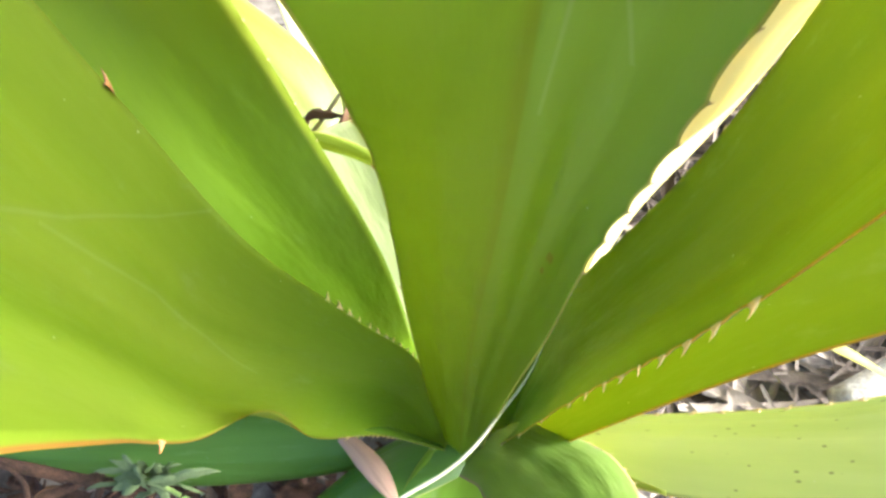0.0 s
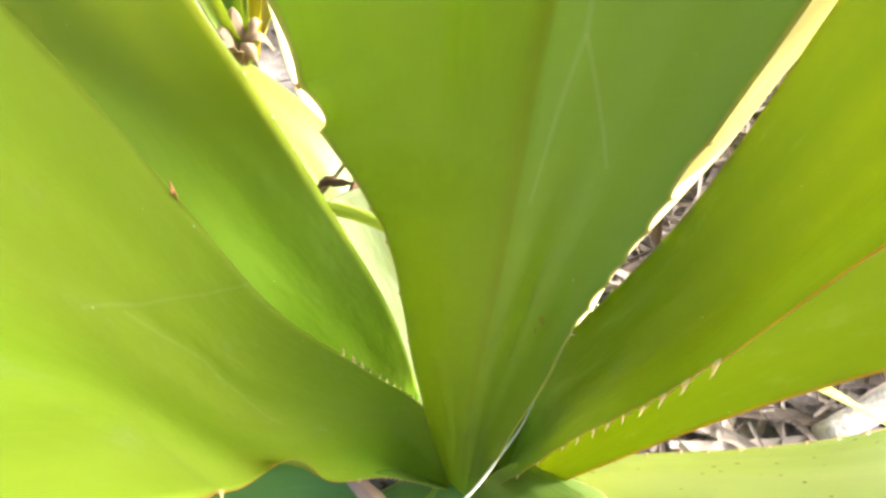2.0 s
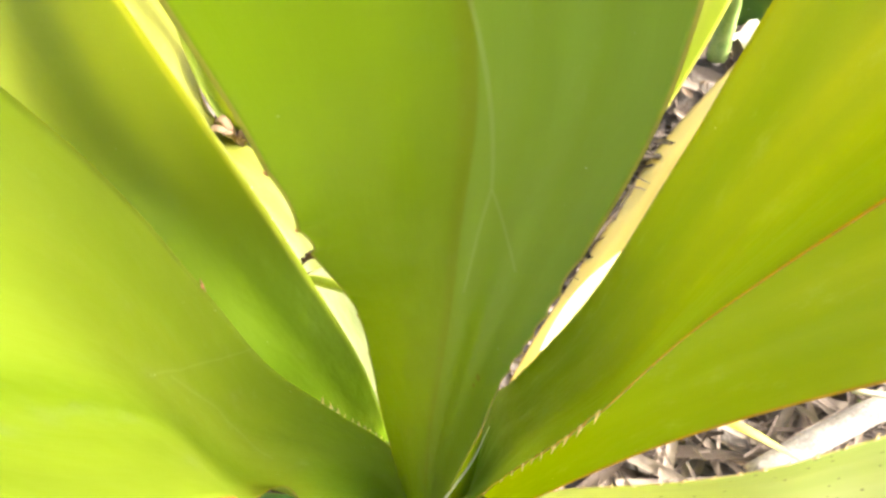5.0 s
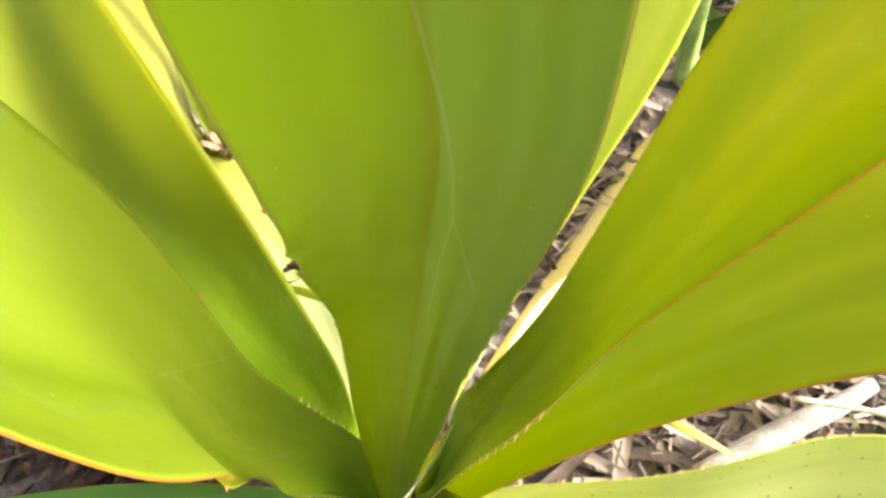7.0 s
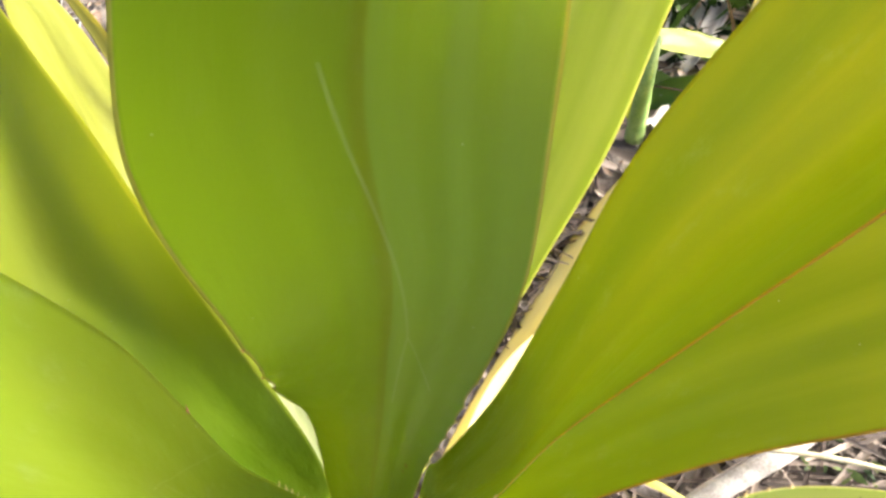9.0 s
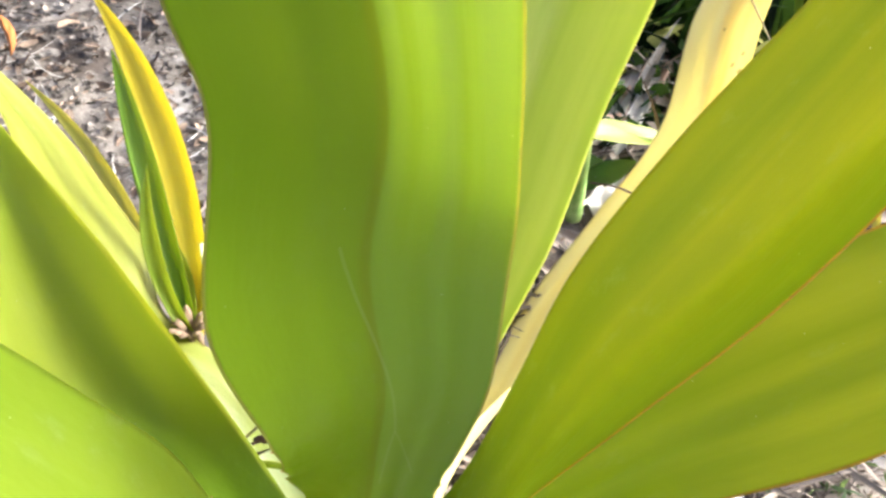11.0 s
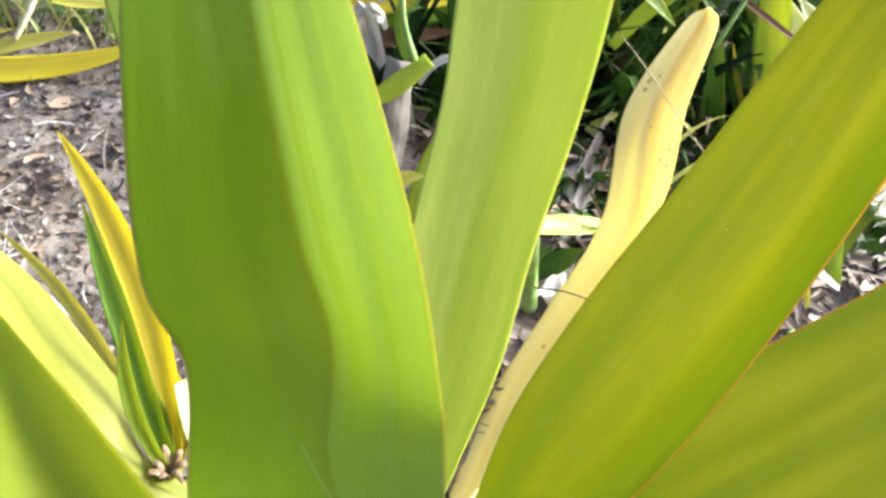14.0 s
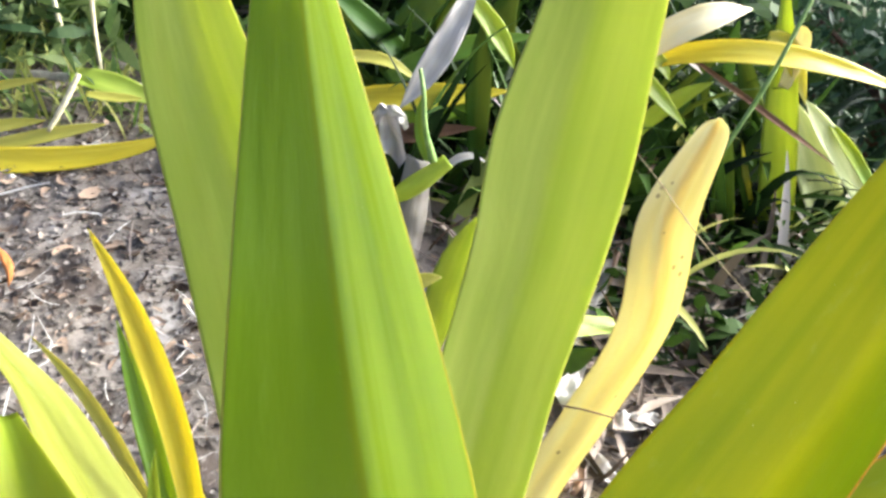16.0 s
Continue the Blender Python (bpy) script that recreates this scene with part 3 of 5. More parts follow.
def ground_sheet():
    xs = np.r_[np.linspace(-60, -2.2, 14)[:-1], np.linspace(-2.2, 2.2, 260), np.linspace(2.2, 60, 22)[1:]]
    ys = np.r_[np.linspace(-60, -0.8, 12)[:-1], np.linspace(-0.8, 3.2, 240), np.linspace(3.2, 60, 16)[1:]]
    verts = [(x, y, ground_rough(x, y)) for y in ys for x in xs]
    k = len(xs)
    faces = [(j * k + i, j * k + i + 1, (j + 1) * k + i + 1, (j + 1) * k + i) for j in range(len(ys) - 1) for i in range(k - 1)]
    mesh = bpy.data.meshes.new("ground")
    mesh.from_pydata(verts, [], faces)
    mesh.polygons.foreach_set("use_smooth", [True] * len(mesh.polygons))
    return tagged(finish("ground", mesh, SOIL), "grey-brown dry soil on a gentle slope", "soil", kind="structure")


ground_sheet()


def scatter(name, count, box, size, material, label, category, seed, lift=0.01, curl=0.5, slim=0.16, tall=0.0, lay=None):
    """Many small curled strips lying on the ground, in one mesh."""
    rng = random.Random(seed)
    verts, faces = [], []
    for _ in range(count):
        x, y = rng.uniform(box[0], box[1]), rng.uniform(box[2], box[3])
        if min(x - box[0], box[1] - x, y - box[2], box[3] - y) < 0.25 * min(box[1] - box[0], box[3] - box[2]) * (rng.random() * (0.6 + noise.noise((x * 3, y * 3, seed)))):
            continue
        long = rng.uniform(*size)
        wide = long * slim * rng.uniform(0.5, 1.6)
        yaw, pitch, roll = (rng.uniform(0, 6.28) if lay is None else rng.gauss(lay, 0.8)), rng.gauss(0, 0.16), rng.gauss(0, 0.5)
        base = Vector((x, y, ground_rough(x, y) + lift * rng.random() + tall * rng.random() ** 2))
        turn = Euler((roll, pitch, yaw)).to_matrix()
        bend = rng.gauss(0, curl) * long
        first = len(verts)
        for k in range(4):
            u = k / 3 - 0.5
            w = wide * (0.5, 1.0, 0.9, 0.3)[k]
            side = bend * 0.35 * (u * u * 4)
            for a in (-1, 0, 1):
                verts.append(base + turn @ Vector((u * long, a * w / 2 + side, abs(bend) * 0.5 * u * u - 0.25 * w * (1 - abs(a)))))
        for k in range(3):
            for j in range(2):
                q = first + 3 * k + j
                faces.append((q, q + 1, q + 4, q + 3))
    mesh = bpy.data.meshes.new(name)
    mesh.from_pydata(verts, [], faces)
    mesh.polygons.foreach_set("use_smooth", [True] * len(mesh.polygons))
    return tagged(finish(name, mesh, material), label, category, kind="stuff")


scatter("leaf_litter", 6000, (-1.6, 1.7, -0.3, 2.7), (0.004, 0.03), LITTER, "small grey and pale bits of dry leaf litter on the soil", "leaf litter", 11, curl=0.12, slim=0.3)
scatter("bark_chaff", 9500, (-1.6, 1.7, -0.3, 2.7), (0.004, 0.03), CHAFF, "dark brown bark chips and chaff strewn over the soil", "chaff", 12, curl=0.12, slim=0.4)
scatter("dry_leaf_strips", 2600, (0.1, 0.85, -0.1, 0.75), (0.04, 0.2), LITTER, "long bleached grey strips of dead leaf matted on the ground", "leaf litter", 13, lift=0.035, curl=0.12, slim=0.055, lay=0.15)
scatter("bark_scraps", 1600, (-0.6, 0.1, -0.1, 0.4), (0.01, 0.05), BARK, "dark brown bark scraps under the rosette", "bark", 17, lift=0.02, curl=0.2, slim=0.35)
scatter("matted_leaves", 900, (0.3, 1.45, 0.6, 1.6), (0.06, 0.22), LITTER, "matted grey dead leaves under the thicket", "leaf litter", 15, lift=0.04, curl=0.25, slim=0.12)
scatter("fine_twigs", 900, (-1.5, 1.7, 0.0, 2.6), (0.04, 0.18), LITTER, "thin grey dry stems and twigs lying on the soil", "twigs", 14, lift=0.02, curl=0.3, slim=0.02)
def clods(name, count, box, size, material, label, category, seed):
    """Many lumpy clods half sunk in the ground, in one mesh."""
    rng = random.Random(seed)
    ball = bmesh.new()
    bmesh.ops.create_icosphere(ball, subdivisions=2, radius=1.0)
    shape = [v.co.copy() for v in ball.verts]
    tris = [[v.index for v in f.verts] for f in ball.faces]
    ball.free()
    verts, faces = [], []
    for _ in range(count):
        x, y = rng.uniform(box[0], box[1]), rng.uniform(box[2], box[3])
        r = size[0] + (size[1] - size[0]) * rng.random() ** 3
        turn = Euler((rng.uniform(0, 6), rng.uniform(0, 6), rng.uniform(0, 6))).to_matrix()
        squash = Vector((rng.uniform(0.8, 1.5), rng.uniform(0.7, 1.1), rng.uniform(0.4, 0.75)))
        first, at = len(verts), Vector((x, y, ground_rough(x, y) - 0.1 * r))
        off = rng.uniform(0, 90)
        for v in shape:
            q = turn @ v
            lump = 1 + 0.6 * noise.noise(v * 1.7 + Vector((off, 0, 0))) + 0.5 * noise.noise(v * 3.9 + Vector((0, off, 0)))
            verts.append(at + Vector((q.x * squash.x, q.y * squash.y, q.z * squash.z)) * r * lump)
        faces += [[first + k for k in t] for t in tris]
    mesh = bpy.data.meshes.new(name)
    mesh.from_pydata(verts, [], faces)
    return tagged(finish(name, mesh, material), label, category, kind="stuff")


scatter("brown_leaf_bits", 420, (-1.2, 0.3, 1.0, 1.75), (0.015, 0.05), CHAFF, "brown curled bits of dead leaf on the soil", "leaf litter", 20, lift=0.012, curl=0.5, slim=0.4)
scatter("bleached_stems", 260, (-1.3, 0.3, 0.7, 1.75), (0.05, 0.17), BLEACHED, "thin bleached broken stems lying on the soil", "twigs", 30, lift=0.015, curl=0.25, slim=0.03)
clods("soil_clods", 2200, (-1.3, 0.35, 0.7, 2.0), (0.003, 0.016), CLOD, "grey lumpy clods of dry soil", "clods", 19)
scatter("soil_crumbs", 12000, (-1.5, 0.3, 0.6, 2.2), (0.004, 0.016), SOIL_CRUMB, "pale crumbs of soil and rotten wood", "crumbs", 16, curl=0.1, slim=0.8)

# ---- the large rosette ----
rosette = thing("rosette_plant", (0.03, 0.19, 0.0), "large yellow-green rosette plant with broad thorny-edged leaves", "succulent")
part("stem", tube([(0.03, 0.19, -0.06), (0.03, 0.19, 0.04), (0.032, 0.188, 0.13)], [0.06, 0.055, 0.035]), DRY_BROWN, rosette, "short brown stem sheathed in old leaf bases")

CENTRE_RIGHT = ((0.292, 0.001), (0.309, 0.0018), (0.323, 0.0016), (0.335, 0.002), (0.349, 0.002), (0.363, 0.0026), (0.385, 0.0))
CENTRE_LEFT = ((0.19, 0.0012), (0.236, 0.0014), (0.282, 0.0016), (0.3155, 0.0026), (0.384, 0.0034), (0.408, 0.002), (0.45, 0.0))
RED_LOW = ((0.08, 0.0005), (0.1055, 0.0007), (0.137, 0.0009), (0.171, 0.0011), (0.2066, 0.0011), (0.226, 0.0011), (0.2466, 0.0012), (0.264, 0.0012), (0.28, 0.0013), (0.2987, 0.0014), (0.316, 0.0014), (0.3325, 0.0015), (0.3515, 0.0))
RED_HIGH = ((0.22, 0.0012), (0.24, 0.0018), (0.264, 0.0018), (0.28, 0.002), (0.305, 0.0022), (0.33, 0.0024), (0.36, 0.0))
centre, blade = leaf(rosette, [
        (0.0073, 0.1402, 0.1485, 0.0095, -0.0126, 0.0005, 0.28),
        (0.0066, 0.1385, 0.2927, 0.0220, -0.0184, -0.0033, 0.28),
        (0.0114, 0.1318, 0.4095, 0.0331, -0.0177, -0.0098, 0.28),
        (0.0181, 0.1190, 0.5013, 0.0484, 0.0035, -0.0082, 0.31),
        (0.0212, 0.1065, 0.5805, 0.0569, 0.0116, -0.0021, 0.33),
        (0.0102, 0.1067, 0.6635, 0.0648, 0.0107, -0.0007, 0.37),
        (0.0076, 0.1061, 0.7471, 0.0539, -0.0122, -0.0015, 0.38),
        (-0.0053, 0.1026, 0.8263, 0.0493, -0.0115, 0.0141, 0.38),
        (-0.0130, 0.1312, 0.9264, 0.0312, -0.0037, 0.0103, 0.38),
        (-0.0227, 0.2098, 1.0529, 0.0028, -0.0098, 0.0044, 0.38),
    ], GREEN_FOLD, "broad green leaf folded along its midrib, sky sheen in its colour", seed=1, across=44, along=420, sway=0.012, scallop=((1, CENTRE_RIGHT), (-1, CENTRE_LEFT)), ribs=0.004, curve=1.08, keel=((0, 0.3), (0.3, 0.26), (0.5, 0.1), (1, 0.1)), ripple=((1, 0.295, 0.04, 0.0032),), pleats=((0.48, 0.16, 0.035), (-0.38, 0.2, 0.025), (0.76, 0.12, 0.02)))
thorns_at(centre, blade, 1, CENTRE_RIGHT, 0.0013, 0.0013)
thorns_at(centre, blade, -1, CENTRE_LEFT, 0.0012, 0.0016, THORN_RED_MESH)

leaf_ob, blade = leaf(rosette, [
        (0.0031, 0.1478, 0.1395, 0.0010, 0.0011, 0.0042, 0.30),
        (-0.0194, 0.1425, 0.2332, 0.0104, 0.0161, 0.0071, 0.30),
        (-0.0433, 0.1212, 0.3155, 0.0069, 0.0241, 0.0083, 0.30),
        (-0.0628, 0.0972, 0.3924, 0.0007, 0.0336, 0.0093, 0.30),
        (-0.0656, 0.0825, 0.4698, -0.0076, 0.0365, 0.0116, 0.30),
        (-0.0623, 0.0642, 0.5469, -0.0222, 0.0426, 0.0143, 0.30),
        (-0.0718, 0.0378, 0.6240, -0.0270, 0.0472, 0.0115, 0.30),
        (-0.0976, 0.0216, 0.7084, -0.0203, 0.0408, 0.0053, 0.30),
        (-0.1439, 0.0123, 0.7991, -0.0104, 0.0298, -0.0013, 0.30),
    ], GREEN_WAVY, "broad leaf with a reddish wavy thorny margin", seed=2, across=32, along=120, curve=1.5, ribs=0.004, sway=0.015, ripple=((-1, 0.377, 0.072, 0.0102), (-1, 0.363, 0.056, 0.0077)), pleats=((-1.0, 0.5, 0.05), (0.3, 0.25, 0.02)))
add_thorns(leaf_ob, blade, 1, 0.17, 0.315, 0.0072, 0.0019, 1.75)
add_thorns(leaf_ob, blade, 1, 0.503, 0.509, 0.05, 0.0038, 1.0, THORN_RED_MESH)
add_thorns(leaf_ob, blade, -1, 0.03, 0.2, 0.006, 0.0013, 1.3)
add_thorns(leaf_ob, blade, -1, 0.217, 0.225, 0.05, 0.0024, 1.0, THORN_MESH)
add_thorns(leaf_ob, blade, -1, 0.496, 0.5015, 0.05, 0.0028, 1.0, THORN_RED_MESH)

leaf_ob, blade = leaf(rosette, [
        (-0.0066, 0.1730, 0.1546, -0.0090, 0.0301, 0.0030, 0.50),
        (-0.0379, 0.1497, 0.2917, 0.0116, 0.0365, 0.0081, 0.50),
        (-0.0755, 0.1376, 0.3936, 0.0269, 0.0442, 0.0123, 0.50),
        (-0.1154, 0.1488, 0.4639, 0.0421, 0.0413, 0.0135, 0.50),
        (-0.1582, 0.1919, 0.5046, 0.0510, 0.0336, 0.0099, 0.50),
        (-0.2067, 0.2715, 0.5180, 0.0508, 0.0257, 0.0010, 0.50),
        (-0.2630, 0.3887, 0.5069, 0.0370, 0.0152, -0.0059, 0.50),
        (-0.3268, 0.5435, 0.4729, 0.0134, 0.0029, -0.0096, 0.50),
    ], GREEN_YELLOW, "long yellow-green channelled leaf with a thin tan edge", seed=3, across=36, along=96, curve=1.7, keel=0.18, ribs=0.004, sway=0.015, pleats=((0.75, 0.2, 0.015),))
add_thorns(leaf_ob, blade, 1, 0.28, 0.42, 0.016, 0.0008, 1.4)

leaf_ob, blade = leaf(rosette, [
        # foot widened out of sight behind the centre leaf to block sun
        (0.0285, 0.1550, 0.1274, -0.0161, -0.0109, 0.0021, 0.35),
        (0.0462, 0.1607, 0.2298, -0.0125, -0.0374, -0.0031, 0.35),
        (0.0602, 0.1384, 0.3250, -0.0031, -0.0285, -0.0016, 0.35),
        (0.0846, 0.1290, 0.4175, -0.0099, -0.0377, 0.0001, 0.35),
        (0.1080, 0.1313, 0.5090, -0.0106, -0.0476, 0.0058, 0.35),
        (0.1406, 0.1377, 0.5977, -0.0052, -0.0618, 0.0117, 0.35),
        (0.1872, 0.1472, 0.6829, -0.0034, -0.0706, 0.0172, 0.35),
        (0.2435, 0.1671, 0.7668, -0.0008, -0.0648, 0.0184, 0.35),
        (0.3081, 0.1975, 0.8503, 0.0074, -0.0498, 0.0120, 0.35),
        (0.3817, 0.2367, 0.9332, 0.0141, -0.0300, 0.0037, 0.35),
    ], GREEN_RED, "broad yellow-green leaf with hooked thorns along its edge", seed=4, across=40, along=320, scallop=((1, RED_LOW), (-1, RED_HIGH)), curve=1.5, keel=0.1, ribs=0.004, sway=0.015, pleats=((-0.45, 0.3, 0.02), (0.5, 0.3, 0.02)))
thorns_at(leaf_ob, blade, 1, RED_LOW, 0.0016, 0.0042, bend=-1)
thorns_at(leaf_ob, blade, -1, RED_HIGH, 0.0012, 0.0016)

leaf_ob, blade = leaf(rosette, [
        (0.0229, 0.1514, 0.1299, -0.0042, -0.0250, 0.0045, 0.30),
        (0.0751, 0.1619, 0.2452, 0.0015, -0.0404, 0.0022, 0.30),
        (0.1405, 0.1687, 0.3478, 0.0032, -0.0509, 0.0004, 0.30),
        (0.2180, 0.1716, 0.4379, 0.0077, -0.0625, -0.0021, 0.30),
        (0.3082, 0.1693, 0.5158, 0.0089, -0.0752, -0.0041, 0.30),
        (0.4086, 0.1714, 0.5868, 0.0074, -0.0702, -0.0018, 0.30),
        (0.5173, 0.1822, 0.6549, 0.0087, -0.0625, -0.0022, 0.30),
        (0.6338, 0.2021, 0.7211, 0.0097, -0.0498, -0.0027, 0.30),
    ], GREEN_SPREAD, "spreading yellow-green leaf with a fine tan edge", seed=5, across=36, along=90, curve=1.6, ribs=0.004, sway=0.015, pleats=((0.3, 0.3, 0.03), (-0.5, 0.3, 0.02)))
add_thorns(leaf_ob, blade, -1, 0.12, 0.4, 0.016, 0.0018, 1.4)

leaf_ob, blade = leaf(rosette, [
        (0.0452, 0.1662, 0.1035, 0.0187, 0.0169, -0.0263, 0.30),
        (0.1168, 0.1437, 0.1390, 0.0133, -0.0089, -0.0408, 0.30),
        (0.1957, 0.1300, 0.1647, 0.0143, -0.0152, -0.0497, 0.30),
        (0.2743, 0.1238, 0.1903, 0.0148, -0.0242, -0.0502, 0.30),
        (0.3511, 0.1339, 0.2140, 0.0129, -0.0297, -0.0411, 0.30),
        (0.4295, 0.1376, 0.2327, 0.0070, -0.0223, -0.0256, 0.30),
        (0.5081, 0.1384, 0.2497, 0.0003, -0.0022, -0.0019, 0.30),
    ], GREEN_SUN, "pale low leaf, painted sunlit, with small tan thorns", seed=6, across=24, along=80)
add_thorns(leaf_ob, blade, -1, 0.14, 0.75, 0.0165, 0.003, 1.3)
add_thorns(leaf_ob, blade, 1, 0.1, 0.6, 0.0165, 0.003, 1.3)

leaf_ob, blade = leaf(rosette, [
        (0.0288, 0.2031, 0.1352, 0.0193, 0.0176, -0.0183, 0.25),
        (0.0710, 0.2702, 0.2429, 0.0291, 0.0072, -0.0155, 0.25),
        (0.1118, 0.3313, 0.3495, 0.0430, -0.0051, -0.0146, 0.25),
        (0.1493, 0.3874, 0.4556, 0.0572, -0.0144, -0.0154, 0.25),
        (0.1835, 0.4381, 0.5618, 0.0601, -0.0139, -0.0157, 0.25),
        (0.2187, 0.4801, 0.6686, 0.0635, -0.0162, -0.0155, 0.25),
        (0.2435, 0.5173, 0.7787, 0.0691, -0.0149, -0.0146, 0.25),
        (0.2682, 0.5449, 0.8928, 0.0572, -0.0113, -0.0089, 0.25),
        # top out of view from here, lengthened so it casts shade
        (0.2879, 0.5652, 1.0127, 0.0464, -0.0106, -0.0042, 0.25),
        (0.2981, 0.5802, 1.1393, 0.0325, -0.0095, -0.0008, 0.25),
        (0.2978, 0.5905, 1.2727, 0.0174, -0.0083, 0.0019, 0.25),
    ], GREEN_LIGHT, "tall yellow-green leaf, painted backlit", seed=7, across=32, along=80, curve=1.35, keel=-0.05, pleats=((0.4, 0.25, 0.02), (-0.45, 0.25, 0.02), (0.7, 0.15, 0.012)), ribs=0.004)
leaf_ob, blade = leaf(rosette, [
        (0.0012, 0.2001, 0.1289, 0.0436, -0.0040, 0.0029, 0.30),
        (-0.0025, 0.2754, 0.2744, 0.0516, -0.0080, 0.0065, 0.30),
        (-0.0111, 0.3486, 0.4210, 0.0632, -0.0117, 0.0114, 0.30),
        (-0.0278, 0.4176, 0.5703, 0.0666, -0.0126, 0.0154, 0.30),
        (-0.0560, 0.4790, 0.7219, 0.0595, -0.0104, 0.0157, 0.30),
        (-0.0930, 0.5328, 0.8778, 0.0419, -0.0049, 0.0094, 0.30),
        (-0.1141, 0.5869, 1.0367, 0.0067, 0.0013, 0.0007, 0.30),
    ], GREEN_LIGHT, "tall green leaf standing behind the others, painted bright", seed=8, across=28, along=70, curve=1.3, keel=0.05, pleats=((-0.5, 0.2, 0.05), (0.4, 0.2, 0.04)))
leaf_ob, blade = leaf(rosette, [
        (0.0556, 0.2033, 0.1011, 0.0136, -0.0050, 0.0379, 0.30),
        (0.1378, 0.3565, 0.0942, 0.0122, -0.0037, 0.0464, 0.30),
        (0.2458, 0.4910, 0.0822, 0.0252, -0.0197, 0.0512, 0.30),
        (0.3509, 0.6302, 0.0945, 0.0238, -0.0400, 0.0518, 0.30),
        (0.4821, 0.7401, 0.1676, 0.0178, -0.0542, 0.0483, 0.30),
        (0.6039, 0.8383, 0.2855, 0.0266, -0.0471, 0.0471, 0.31),
        (0.6985, 1.0009, 0.3985, 0.0421, -0.0362, 0.0180, 0.32),
        (0.8200, 1.1180, 0.5080, 0.0290, -0.0160, 0.0010, 0.33),
        (0.8480, 1.1450, 0.5340, 0.0030, -0.0015, -0.0001, 0.33),
    ], STRAW_STREAK, "straw-yellow dying leaf with brown spots and a blunt end", seed=9, across=28, along=80, curve=1.3, pleats=((0.4, 0.25, 0.03), (-0.4, 0.25, 0.03)), ribs=0.004)
leaf_ob, blade = leaf(rosette, [
        (-0.0004, 0.2034, 0.1066, 0.0268, 0.0276, -0.0041, 0.30),
        (-0.0463, 0.2629, 0.2004, 0.0209, 0.0372, -0.0123, 0.30),
        (-0.0976, 0.3226, 0.2836, 0.0159, 0.0463, -0.0218, 0.30),
        (-0.1768, 0.3799, 0.3487, 0.0105, 0.0437, -0.0372, 0.30),
        (-0.2126, 0.4604, 0.3825, 0.0272, 0.0309, -0.0463, 0.30),
        (-0.2688, 0.5500, 0.4002, 0.0271, 0.0245, -0.0430, 0.30),
        (-0.3250, 0.6394, 0.4089, 0.0198, 0.0209, -0.0310, 0.30),
        (-0.4004, 0.7189, 0.4446, 0.0060, 0.0150, -0.0081, 0.30),
    ], YELLOW_OLIVE, "pale yellow folded leaf", seed=10, across=28, along=80, curve=1.2, keel=0.2, pleats=((-0.3, 0.25, 0.12), (0.6, 0.2, 0.05)))

strap(rosette, GREEN_WHITE_SUN, (0.0, 0.2, 0.13), (-0.028, 0.206, 0.25), (-0.058, 0.228, 0.345), 0.034, side=(0.75, 0.5, 0.1), label="whitish-green leaf, painted sunlit, with a blunt curled end", along=40, across=14, seed=35, sway=0.03, blunt=1.0)
strap(rosette, GREEN_PALE, (-0.075, 0.214, 0.366), (-0.046, 0.218, 0.356), (-0.012, 0.215, 0.330), 0.0085, side=(0.3, -0.5, 0.8), label="light green curled lip of a leaf end", along=24, across=10, seed=36, sway=0.05, blunt=0.6, channel=0.5)
strap(rosette, CREAM_SUN, (-0.058, 0.355, 0.19), (-0.088, 0.415, 0.285), (-0.122, 0.47, 0.37), 0.026, side=(0.75, 0.5, 0.1), label="cream-white leaf behind the others, painted sunlit", along=40, across=14, seed=37, sway=0.03, blunt=0.5)
# brown scraps added in place of the dark hole between leaf ends
for k, (root, mid, tip) in enumerate((((-0.075, 0.25, 0.318), (-0.056, 0.243, 0.334), (-0.034, 0.25, 0.33)), ((-0.06, 0.25, 0.31), (-0.05, 0.244, 0.338), (-0.045, 0.25, 0.35)), ((-0.07, 0.255, 0.33), (-0.06, 0.25, 0.342), (-0.042, 0.245, 0.342)))):
    strap(rosette, DRY_BROWN, root, mid, tip, 0.006, side=(0.2, -0.6, 0.7), label="dark brown scrap standing in for a dark hole", along=12, across=6, seed=310 + k, sway=0.5, channel=0.5)

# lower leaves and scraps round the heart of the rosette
strap(rosette, GREEN_SHADE, (-0.056, 0.161, 0.102), (-0.18, 0.16, 0.098), (-0.358, 0.155, 0.122), 0.028, side=(0.05, -0.65, -0.6), label="green leaf low under the others, painted in shade", along=60, across=16, seed=31, sway=0.03)
strap(rosette, GREEN_SHADE, (0.025, 0.165, 0.1), (-0.055, 0.13, 0.1), (-0.15, 0.07, 0.05), 0.032, side=(-0.3, -0.6, 0.2), label="short inner leaf, painted in shade", along=40, across=12, seed=32, sway=0.03)
strap(rosette, GREEN, (0.03, 0.165, 0.11), (0.0, 0.11, 0.12), (-0.02, 0.02, 0.09), 0.03, side=(-0.9, 0.1, 0.0), label="short green inner leaf", along=40, across=12, seed=33, sway=0.03)
ob, blade = strap(rosette, GREEN_GREY, (0.0301, 0.1278, 0.2009), (0.0545, 0.0978, 0.2419), (0.0656, 0.0618, 0.2927), 0.034, side=(0.944, 0.232, 0.234), label="grey-green low leaf with tan thorns on a purplish edge", along=50, across=16, seed=34, sway=0.05, foot=0.8, blunt=0.7, channel=0.25)
add_thorns(ob, blade, 1, 0.22, 0.8, 0.013, 0.0019, 1.2)
